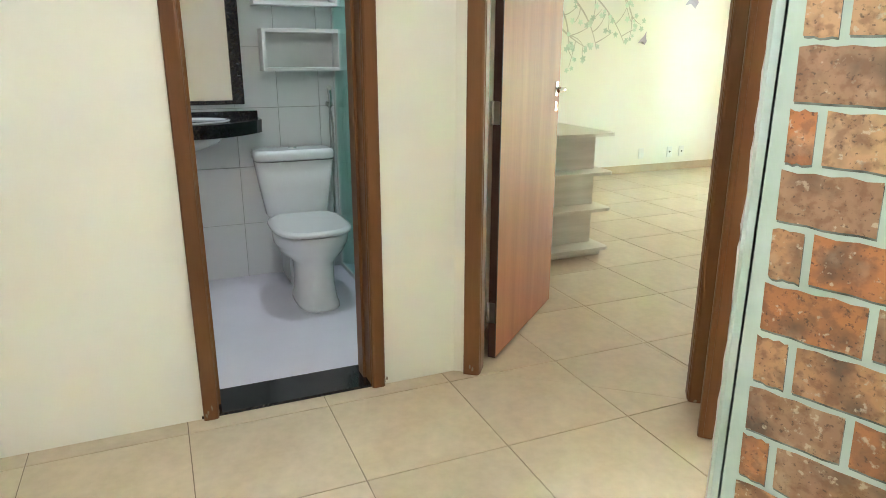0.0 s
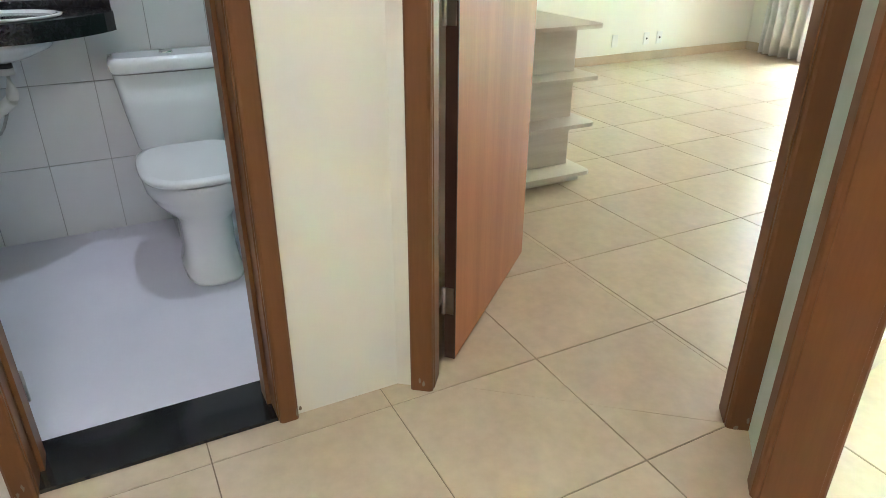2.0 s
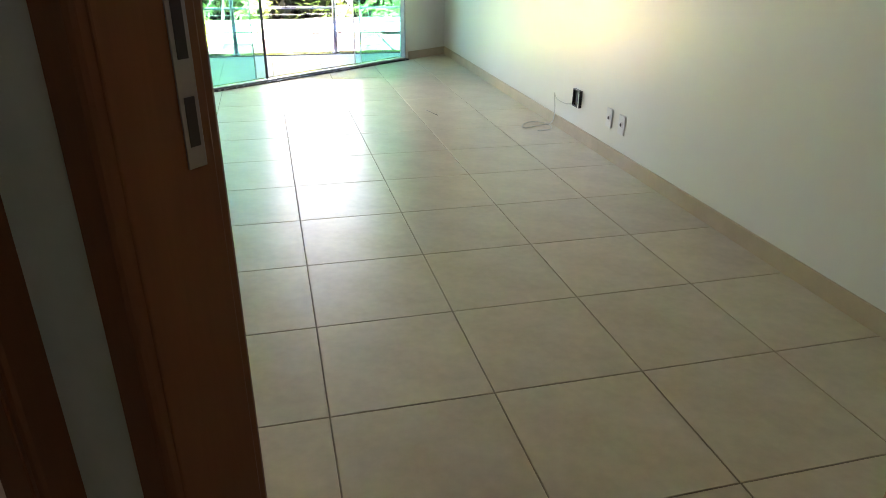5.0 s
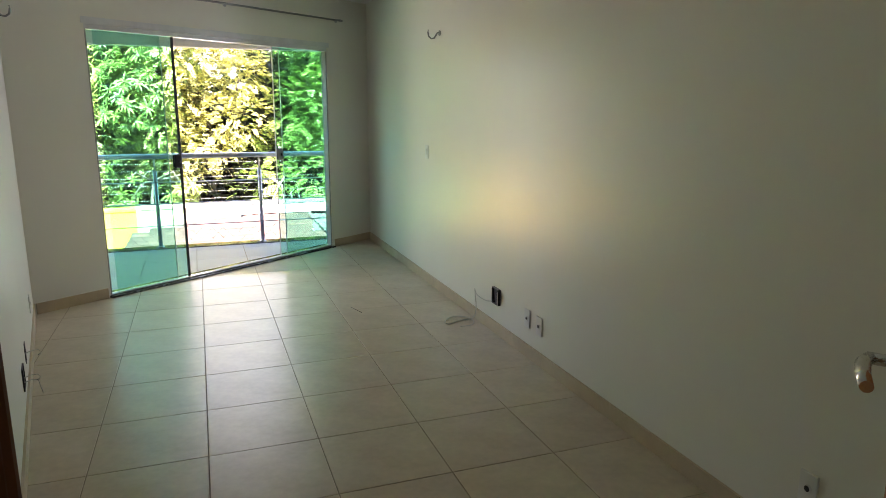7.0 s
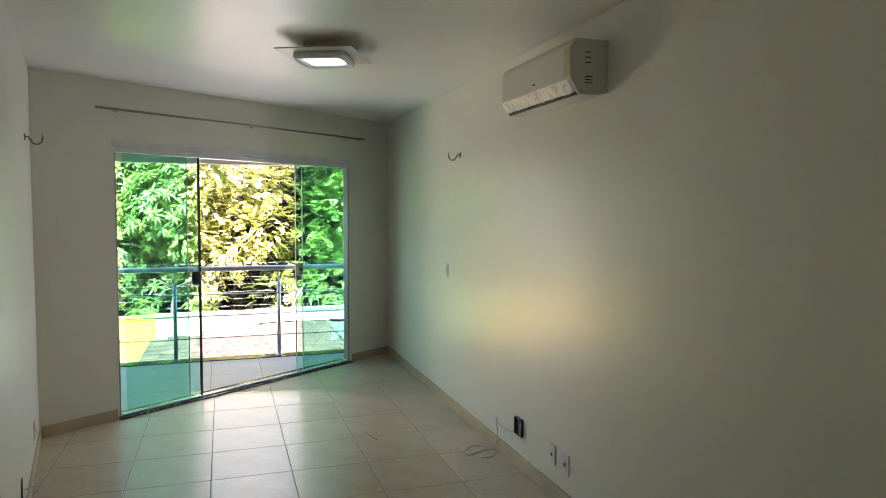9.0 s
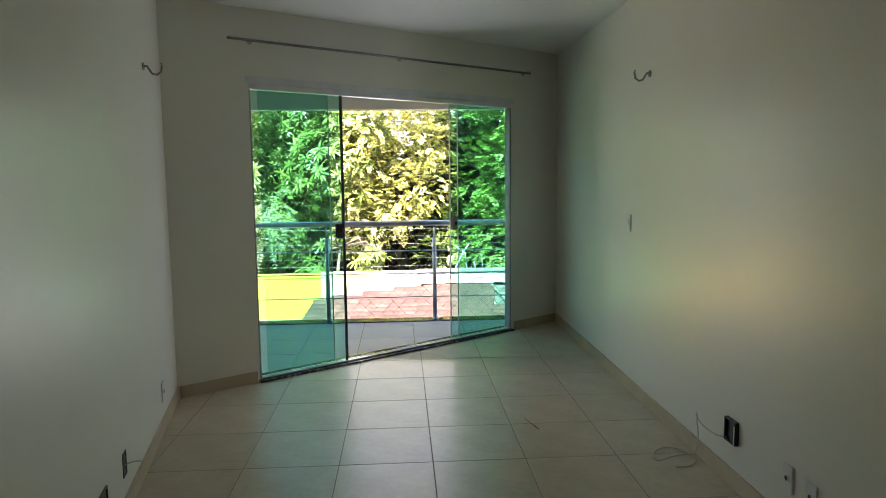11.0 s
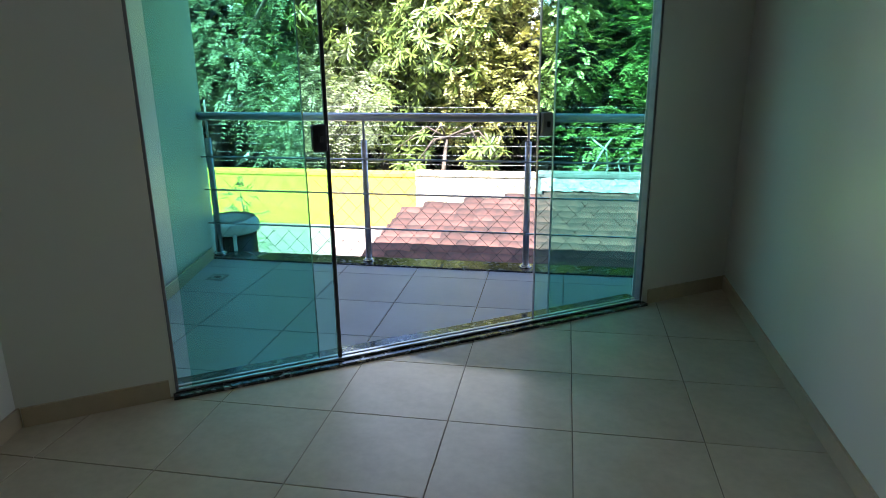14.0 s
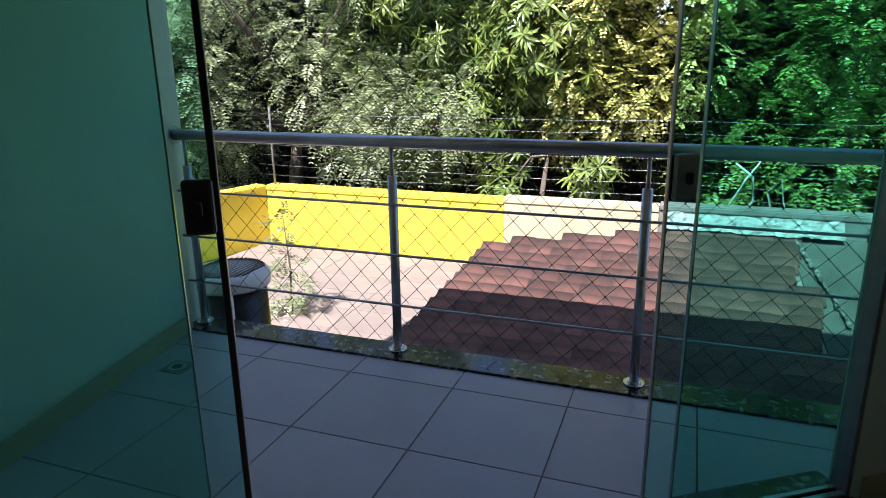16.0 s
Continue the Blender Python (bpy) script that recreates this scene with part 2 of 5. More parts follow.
def oval(cx, cy, rx, ry, z, n=28, p=2.0):
    """A ring of a squircle."""
    out = []
    for k in range(n):
        c, s = math.cos(k * math.tau / n), math.sin(k * math.tau / n)
        out.append((cx + rx * math.copysign(abs(c) ** (2 / p), c), cy + ry * math.copysign(abs(s) ** (2 / p), s), z))
    return out


def bevel(bm, w, seg=2):
    bmesh.ops.bevel(bm, geom=[e for e in bm.edges], offset=w, segments=seg, affect="EDGES", profile=0.5)


def mesh_of(name, bm, material):
    me = bpy.data.meshes.new(name)
    bm.normal_update()
    bm.to_mesh(me)
    bm.free()
    me.materials.append(material)
    return me


def part(name, bm, material, parent=None, label="", m=None):
    ob = new(name, mesh_of(name, bm, material))
    if m is not None:
        ob.matrix_basis = m
    if parent is not None:
        ob.parent = parent
    if label:
        ob["label"] = label
    return ob


def thing(name, label, category, m=None, group="", kind=""):
    ob = new(name)
    ob.empty_display_size = 0.05
    if m is not None:
        ob.matrix_basis = m
    return tagged(ob, label, category, group, kind)


def boxpart(name, dims, material, parent=None, label="", b=0.003, m=None):
    bm = bmesh.new()
    box(bm, *dims)
    if b:
        bevel(bm, b)
    return part(name, bm, material, parent, label, m)


def along(p0, p1):
    """The frame of a wall: x along it from p0, y to its left."""
    p0, p1 = Vector((*p0, 0)), Vector((*p1, 0))
    return Matrix.Translation(p0) @ Matrix.Rotation(math.atan2(p1.y - p0.y, p1.x - p0.x), 4, "Z"), (p1 - p0).length


def wall(name, p0, p1, y0, y1, z0, z1, holes=(), material=None, label="cream painted plaster wall"):
    """A straight wall between y0 and y1 of its frame, with holes (s0, s1, z0, z1)."""
    m, length = along(p0, p1)
    bm = bmesh.new()
    cuts = sorted({0, length, *(h[0] for h in holes), *(h[1] for h in holes)})
    for a, b in zip(cuts, cuts[1:]):
        spans = [(z0, z1)]
        for h in holes:
            if h[0] <= a + 1e-6 and b <= h[1] + 1e-6:
                spans = [(u, v) for u, v in ((z0, h[2]), (h[3], z1)) if v - u > 1e-4]
        for u, v in spans:
            box(bm, a, y0, u, b, y1, v)
    bmesh.ops.remove_doubles(bm, verts=bm.verts, dist=1e-5)
    ob = part(name, bm, material or M_WALL, m=m)
    return tagged(ob, label, "wall", kind="structure")


def clip(poly, window):
    """The part of a polygon inside a convex one (both counter-clockwise)."""
    for (ax, ay), (bx, by) in zip(window, window[1:] + window[:1]):
        side = [(bx - ax) * (y - ay) - (by - ay) * (x - ax) for x, y in poly]
        out = []
        for i, (p, s) in enumerate(zip(poly, side)):
            q, t = poly[(i + 1) % len(poly)], side[(i + 1) % len(poly)]
            if s >= 0:
                out.append(p)
            if (s < 0) != (t < 0):
                k = s / (s - t)
                out.append((p[0] + k * (q[0] - p[0]), p[1] + k * (q[1] - p[1])))
        poly = out
        if len(poly) < 3:
            return []
    return poly


def lay_tiles(floor, zone, x0, y0, tx, ty, z, material, joint=0.0035, thick=0.012):
    """Square tiles on a grid, cut along the zone's outline."""
    xs, ys = [p[0] for p in zone], [p[1] for p in zone]
    for i in range(math.floor((min(xs) - x0) / tx), math.ceil((max(xs) - x0) / tx)):
        for j in range(math.floor((min(ys) - y0) / ty), math.ceil((max(ys) - y0) / ty)):
            a, b = x0 + i * tx + joint / 2, y0 + j * ty + joint / 2
            c, d = a + tx - joint, b + ty - joint
            poly = clip([(a, b), (c, b), (c, d), (a, d)], zone)
            if not poly:
                continue
            area = 0.5 * abs(sum(p[0] * q[1] - q[0] * p[1] for p, q in zip(poly, poly[1:] + poly[:1])))
            if area < 2e-4:
                continue
            bm = bmesh.new()
            prism(bm, [(x - a, y - b) for x, y in poly], -thick, 0)
            top = [e for e in bm.edges if all(v.co.z > -1e-6 for v in e.verts)]
            bmesh.ops.bevel(bm, geom=top, offset=0.0012, segments=1, affect="EDGES")
            part("tile", bm, material, floor, m=pose(a, b, z))


def skirting(p0, p1, h=0.085, t=0.012, z=0.0, material=None):
    """A tile skirting along the left side of the line p0 to p1."""
    m, length = along(p0, p1)
    bm = bmesh.new()
    box(bm, 0, 0.0005, z, length, t, z + h)
    return tagged(part("baseboard", bm, material or M_SKIRT, m=m), "low beige tile skirting along the wall", "baseboard", kind="structure")

# ---------------------------------------------------------------- plan
C = Vector((-0.133, 0.36, 0))                    # corner post between the two bedroom doors
U3 = Vector((0.72, -0.694, 0)).normalized()       # along the big bedroom's doorway
N3 = Vector((-U3.y, U3.x, 0))
D2A, D2B = (-0.745, -0.425), (C.x, C.y)           # children's room doorway
Q = C + U3 * 1.145                                  # end of the doorway, start of the brick paper
BR = (Q.x + 0.94 * 2.45, Q.y + 0.342 * 2.45)
L0, L1 = (-0.06, 0.43), (-1.36, 7.64)            # left wall of the big bedroom, on to the balcony
RX = 2.24
WA, WB = (-0.905, 5.212), (RX, 7.345)             # window wall, inner face
SILL_A, SILL_B = Vector((-0.424, 5.538, 0)), Vector((1.708, 6.984, 0))
wm, wlen = along(WA, WB)
S0 = (SILL_A - Vector((*WA, 0))).length
S1 = (SILL_B - Vector((*WA, 0))).length
WIN_TOP = 2.19

# floors
base = bmesh.new()
prism(base, [(-4.55, -3.2), (3.1, -3.2), (3.1, 1.2), (2.4, 1.2), (2.4, 7.62), (-1.5, 7.62), (-1.5, 5.6), (-4.55, 5.6)], -0.2, -0.003)
floor = tagged(part("floor", base, M_GROUT), "beige square porcelain tile floor with thin brown joints", "floor", kind="structure")
DOOR3_A, DOOR3_B = (-0.1, 0.4), (0.7, -0.2)
lay_tiles(floor, [(-4.42, 0.5), (-0.08, 0.5), (-0.97, 5.36), (-4.42, 5.36)], -0.16, 0.02, 0.5, 0.5, 0, M_TILE)
lay_tiles(floor, [(-1.7, 0.5), (-0.8, -0.45), (-0.1, 0.4), (-0.08, 0.5)], -0.16, 0.02, 0.5, 0.5, 0, M_TILE)
lay_tiles(floor, [(-0.745, -3), (0.7, -3), DOOR3_B, DOOR3_A, (-0.8, -0.45)], -0.16, 0.02, 0.5, 0.5, 0, M_TILE)
lay_tiles(floor, [(0.7, -3), (3, -3), (3, 0.63), DOOR3_B], -0.16, 0.02, 0.5, 0.5, 0, M_TILE)
lay_tiles(floor, [DOOR3_A, DOOR3_B, (2.26, 0.4), (2.26, 7.36), (-0.93, 5.2)], 0.295, 0.025, 0.5, 0.5, 0, M_TILE, joint=0.0042)
lay_tiles(floor, [(-0.99, 5.33), (2.22, 7.46), (2.22, 7.47), (-1.31, 7.47)], 0.25, 6.79, 0.5, 0.5, 0.001, M_BALC, joint=0.0055)

# walls
BATH_IN = -0.925
wall("wall_bathroom", (-0.745, -3.2), (-0.745, -0.425), 0, 0.18, 0, HALL_Z, [(3.2 - 1.398, 3.2 - 0.758, 0, 2.1)])
m2, len2 = along(D2A, D2B)
wall("wall_children_door", D2A, D2B, 0, 0.06, 0, HALL_Z, [(0.085, len2 - 0.035, 0, 2.1)])
wall("wall_bedroom_door", (C.x, C.y), (Q.x, Q.y), 0, 0.115, 0, HALL_Z, [(0.247, 1.075, 0, 2.1)], material=M_MINT, label="mint painted wall strip between the door frames")
wall("wall_brick_paper", (Q.x, Q.y), BR, 0.004, 0.14, 0, HALL_Z, label="plaster wall behind printed brick wallpaper")
wall("wall_hall_south", (-0.745, -3.2), (3.1, -3.2), -0.15, 0, 0, HALL_Z)
wall("wall_hall_east", (3.1, -3.2), (3.1, 0.7), -0.15, 0, 0, HALL_Z)
wall("wall_bedroom_left", L0, L1, 0, 0.13, 0, 2.95, label="cream painted satin bedroom wall")
wall("wall_bedroom_right", (RX, 0.2), (RX, 7.66), -0.16, 0, 0, 2.95, label="cream painted satin bedroom wall")
WDIR = (Vector((*WB, 0)) - Vector((*WA, 0))).normalized()
wall("wall_window", (WA[0] - 0.08 * WDIR.x, WA[1] - 0.08 * WDIR.y), WB, 0, 0.09, 0, 2.95, [(S0 + 0.08, S1 + 0.08, 0, WIN_TOP)], label="cream painted wall round the balcony doors")
wall("wall_children_far", (-4.42, 0.4), (-4.42, 5.5), 0, 0.15, 0, 2.75)
# opening narrowed: plain wall added over its unseen rest to cut daylight
wall("wall_children_window", (-4.42, 5.36), (-0.95, 5.36), 0, 0.15, 0, 2.75, [(0.95, 1.45, 0, 2.15)])
wall("wall_children_near", (-4.42, 0.48), (-1.75, 0.48), -0.12, 0, 0, 2.75)
wall("wall_children_entry", (-1.75, 0.48), (-0.80, -0.36), -0.12, 0, 0, 2.75)
# bathroom shell
wall("wall_bath_back", (-2.352, -0.3), (-2.352, -2.2), -0.14, 0, 0, BATH_Z)
wall("wall_bath_left", (-2.352, -2.05), (BATH_IN, -2.05), -0.12, 0, 0, BATH_Z)
wall("wall_bath_right", (-2.352, -0.34), (BATH_IN, -0.34), 0, 0.1, 0, BATH_Z)


def ceiling(name, poly, z, label):
    bm = bmesh.new()
    prism(bm, poly, z, z + 0.1)
    tagged(part(name, bm, M_CEIL), label, "ceiling", kind="structure")


ceiling("ceiling_hall", [(-0.745, -3.2), (3.1, -3.2), (3.1, 0.9), (Q.x, Q.y + 0.1), (C.x + 0.1, C.y + 0.12), (-0.8, -0.4)], HALL_Z, "plain white hall ceiling")
ceiling("ceiling_bathroom", [(-2.4, -2.1), (-0.9, -2.1), (-0.9, -0.3), (-2.4, -0.3)], BATH_Z, "plain white bathroom ceiling")
ceiling("ceiling_children_room", [(-4.5, 0.4), (-1.75, 0.4), (-0.8, -0.4), (-0.05, 0.5), (-1.0, 5.5), (-4.5, 5.5)], 2.66, "plain white ceiling")
ceiling("ceiling_bedroom", [(C.x, C.y + 0.1), (Q.x, Q.y + 0.1), (2.4, 0.4), (2.4, 7.5), (WA[0] - 0.05, WA[1] + 0.08)], ROOM_Z, "white satin bedroom ceiling")
ceiling("ceiling_balcony", [(-1.0, 5.33), (2.3, 7.5), (2.3, 7.85), (-1.5, 7.85)], 2.46, "white balcony soffit")
# unseen slab added to keep skylight off the children's far wall
ceiling("ceiling_sky_blocker", [(-4.57, 5.512), (-1.52, 5.512), (-1.52, 7.3), (-4.57, 7.3)], 2.3, "unseen white slab added to block skylight from the other window")
bm = bmesh.new()
box(bm, -1.5, 7.68, 2.21, 2.42, 7.84, 2.46)
tagged(part("trim", bm, M_PLASTER), "white edge beam over the balcony", "beam", kind="structure")
bm = bmesh.new()
prism(bm, [(-4.7, -3.5), (3.4, -3.5), (3.4, 1.0), (2.5, 1.0), (2.5, 7.92), (-1.5, 7.92), (-1.5, 5.65), (-4.7, 5.65)], 2.97, 3.15)
tagged(part("roof_slab", bm, M_PLASTER), "flat white roof slab", "roof", kind="structure")

# skirtings
lm, llen = along(L0, WA)
skirting((RX, 0.55), (RX, 7.34))
skirting(WB, (SILL_B.x + 0.03, SILL_B.y + 0.02))
skirting((SILL_A.x - 0.02, SILL_A.y - 0.012), WA)
skirting((-0.9215, 5.212), L0)
skirting((-0.745, -0.715), (-0.745, -0.46))
skirting((-0.745, -3.2), (-0.745, -1.475))
skirting((-4.42, 5.36), (-4.42, 0.48))
skirting((-3.5, 5.36), (-4.42, 5.36))
skirting((-1.30, 7.47), (-0.94, 5.45))

# window sill and kerb of dark granite
bm = bmesh.new()
box(bm, S0 - 0.012, -0.042, 0.0005, S1 + 0.012, 0.15, 0.016)
bevel(bm, 0.003)
tagged(part("door_sill", bm, M_GRANITE, m=wm), "polished dark speckled granite threshold under sliding doors", "threshold", kind="structure")
bm = bmesh.new()
box(bm, -1.36, 7.46, -0.12, 2.24, 7.64, 0.012)
bevel(bm, 0.004)
tagged(part("kerb", bm, M_GRANITE), "speckled dark granite edge under the balcony railing", "kerb", kind="structure")
bm = bmesh.new()
box(bm, -1.36, 7.55, -2.6, 2.4, 7.62, -0.12)
tagged(part("balcony_face", bm, M_PLASTER), "white plaster edge of the balcony", "wall", kind="structure")
bm = bmesh.new()
box(bm, -2.34, -2.05, -0.01, -0.932, -0.34, 0.006)
tagged(part("floor_bathroom", bm, M_BFLOOR), "smooth white bathroom floor", "floor", kind="structure")
bm = bmesh.new()
box(bm, -0.932, -1.43, 0.0005, -0.742, -0.74, 0.012)
tagged(part("threshold", bm, M_BLACK), "polished black granite bathroom threshold", "threshold", kind="structure")


# ---------------------------------------------------------------- door frames
def casing_profile(w=0.067, t=0.022):
    """A flat casing with rounded edges in section: x across the face, y out of the wall (negative)."""
    return [(0, 0), (w, 0), (w, -t * 0.62), (w - 0.002, -t * 0.85), (w - 0.007, -t), (0.009, -t), (0.003, -t * 0.86), (0, -t * 0.62)]


def door_frame(name, m, s0, s1, depth, label, top=2.1, back=True, wide=0.067, stops=True, bare_end=False):
    """Jambs, head and casings of a doorway in a wall's frame; y runs into the wall."""
    th = thing(name, label, "door frame", kind="structure")
    th.matrix_basis = m
    for a, b in ((s0 - 0.001, s0 + 0.03), (s1 - 0.03, s1 + 0.001)):
        boxpart("jamb", (a, -0.004, 0.001, b, depth + 0.004, top), M_WOOD, th, b=0.003)
    boxpart("head", (s0 + 0.03, -0.004, top - 0.03, s1 - 0.03, depth + 0.004, top), M_WOOD, th)
    # rebate stops, on which the leaf closes
    for a, b in ((s0 + 0.03, s0 + 0.042), (s1 - 0.042, s1 - 0.03)) if stops else ():
        boxpart("stop", (a, depth * 0.36, 0.002, b, max(0.03, depth - 0.045), top - 0.03), M_WOOD, th, b=0.002)
    for face, sgn in ((0, 1), (depth, -1)):
        if face and not back:
            continue
        for s, flip in ((s0, 1), (s1, -1)):
            if bare_end and not face and flip < 0:
                continue
            bm = bmesh.new()
            pr = [(s + 0.027 * flip - x * flip, face + y * sgn) for x, y in casing_profile(wide)]
            if flip * sgn > 0:
                pr = pr[::-1]
            prism(bm, pr, 0.001, top + 0.05)
            part("casing", bm, M_WOOD, th)
        bm = bmesh.new()
        box(bm, s0 - 0.05, face - 0.02 if not face else face, top - 0.015, s1 + 0.05, face if not face else face + 0.02, top + 0.05)
        part("head_casing", bm, M_WOOD, th)
    return th


mb = Matrix.Translation((-0.745, -3.2, 0)) @ Matrix.Rotation(radians(90), 4, "Z")
bath_frame = door_frame("door_frame_bathroom", mb, 3.2 - 1.398, 3.2 - 0.758, 0.18, "varnished red-brown wooden bathroom door frame", wide=0.053)
kid_frame = door_frame("door_frame_children", m2, 0.085, len2 - 0.035, 0.06, "varnished red-brown wooden frame of the open door", stops=False)
m3, _ = along((C.x, C.y), (Q.x, Q.y))
bed_frame = door_frame("door_frame_bedroom", m3, 0.247, 1.075, 0.115, "varnished dark red-brown wooden bedroom door frame", stops=False, bare_end=True)

# mint reveal strip standing proud at the end of the doorway
boxpart("reveal_strip", (1.052, -0.02, 0.001, 1.1445, -0.0045, 2.1), M_MINT, bed_frame, "mint painted strip beside the brick paper", b=0.002)
# ragged filler along the mint strips beside the bedroom frame
rb_ = random.Random(4)
for sx, sy in ((0.2055, -0.0015), (1.0535, -0.0205)):
    bm = bmesh.new()
    n = 42
    tube(bm, [(sx + rb_.uniform(-0.0015, 0.0015), sy, 0.002 + 2.1 * k / n) for k in range(n + 1)], [max(0.0006, rb_.gauss(0.0022, 0.0012)) for k in range(n + 1)], 6)
    part("filler_bead", bm, M_PLASTER, bed_frame, "ragged white filler line")
# scuffed lower ends of the casings
for fr, xs in ((bed_frame, (0.229,)), (kid_frame, (0.07, len2 - 0.02)), (bath_frame, (3.2 - 1.41, 3.2 - 0.745))):
    for sx in xs:
        for k in range(3):
            bm = bmesh.new()
            z0 = rb_.uniform(0.004, 0.05)
            cx = sx + rb_.uniform(-0.02, 0.02)
            ring = [(cx + rb_.uniform(0.002, 0.005) * math.cos(a * math.tau / 7), z0 + rb_.uniform(0.004, 0.013) * math.sin(a * math.tau / 7)) for a in range(7)]
            fa = [bm.verts.new((x, -0.0225, z)) for x, z in ring]
            ba = [bm.verts.new((x, -0.0205, z)) for x, z in ring]
            bm.faces.new(fa)
            for q in range(7):
                bm.faces.new((fa[q], ba[q], ba[(q + 1) % 7], fa[(q + 1) % 7]))
            bmesh.ops.recalc_face_normals(bm, faces=bm.faces)
            part("scuff", bm, M_GROUT, fr, "pale chipped varnish")


# ---------------------------------------------------------------- doors
def lever(parent, x, z, side, y, toward=-1):
    """A chrome lever handle with its rose and key plate on one face of a leaf (side +1 or -1 along y)."""
    bm = bmesh.new()
    box(bm, x - 0.02, y if side > 0 else y - 0.006, z - 0.035, x + 0.02, y + 0.006 if side > 0 else y, z + 0.035)
    bevel(bm, 0.002)
    h = part("handle", bm, M_CHROME, parent, "chrome lever handle")
    bm = bmesh.new()
    rod(bm, (x, y, z), (x, y + side * 0.045, z), 0.009)
    tube(bm, [(x, y + side * 0.045, z), (x + toward * 0.03, y + side * 0.052, z), (x + toward * 0.075, y + side * 0.05, z - 0.002), (x + toward * 0.115, y + side * 0.044, z - 0.004)], [0.01, 0.011, 0.0105, 0.009], 10)
    part("lever", bm, M_CHROME, h)
    bm = bmesh.new()
    box(bm, x - 0.018, y if side > 0 else y - 0.005, z - 0.105, x + 0.018, y + 0.005 if side > 0 else y, z - 0.06)
    bevel(bm, 0.002)
    kp = part("key_plate", bm, M_CHROME, parent, "chrome key plate")
    rb = bmesh.new()
    rod(rb, (x, y + side * 0.004, z - 0.083), (x, y + side * 0.0065, z - 0.083), 0.005)
    part("keyhole", rb, M_DARK, kp)


def door_leaf(name, hinge, end, height, label, handle_z=1.06):
    m, length = along(hinge, end)
    th = thing(name, label, "door", m, kind="structure")
    boxpart("leaf", (0.004, -0.017, 0.012, length, 0.017, height), M_DOOR, th, b=0.0015)
    boxpart("hinge_edge", (-0.001, -0.0175, 0.012, 0.0045, 0.0175, height), M_EDGE, th, "dark hinge-side edge of the leaf", b=0.0005)
    for z in (0.22, 1.06, 1.85):
        bm = bmesh.new()
        rod(bm, (-0.006, 0.019, z - 0.045), (-0.006, 0.019, z + 0.045), 0.006, 8)
        box(bm, -0.0045, -0.012, z - 0.045, -0.0015, 0.019, z + 0.045)
        part("hinge", bm, M_STEEL, th, "worn steel hinge")
    for side in (1, -1):
        lever(th, length - 0.06, handle_z, side, side * 0.017)
    return th


door_leaf("door_1", (-0.775, -0.232), (-1.312, 0.372), 2.08, "open brown veneered wooden door with chrome lever handle", 1.12)
d3h = C + U3 * 1.04 + N3 * 0.135
d3e = d3h + Vector((math.cos(radians(36)), math.sin(radians(36)), 0)) * 0.78
door_leaf("door_2", (d3h.x, d3h.y), (d3e.x, d3e.y), 2.08, "open brown veneered bedroom door with chrome lever handle", 1.2)

# strike plate and hinges let into the frames
bm = bmesh.new()
box(bm, 0.2768, 0.078, 1.02, 0.2795, 0.104, 1.25)
bevel(bm, 0.001)
sp = part("strike_plate", bm, M_NICKEL, bed_frame, "steel strike plate with two dark slots")
for z0, z1 in ((1.045, 1.10), (1.14, 1.2)):
    boxpart("slot", (0.278, 0.084, z0, 0.2802, 0.098, z1), M_DARK, sp, b=0)
for z in (0.2, 1.05, 1.85):
    hb = bmesh.new()
    box(hb, 3.2 - 1.3695, 0.135, z - 0.045, 3.2 - 1.366, 0.165, z + 0.045)
    rod(hb, (3.2 - 1.362, 0.172, z - 0.045), (3.2 - 1.362, 0.172, z + 0.045), 0.006, 8)
    hg = part("hinge", hb, M_STEEL, bath_frame, "bare steel hinge with screws")
    for k in (-0.028, 0, 0.028):
        sb = bmesh.new()
        rod(sb, (3.2 - 1.366, 0.15, z + k), (3.2 - 1.3648, 0.15, z + k), 0.004, 8)
        part("screw", sb, M_DARK, hg)


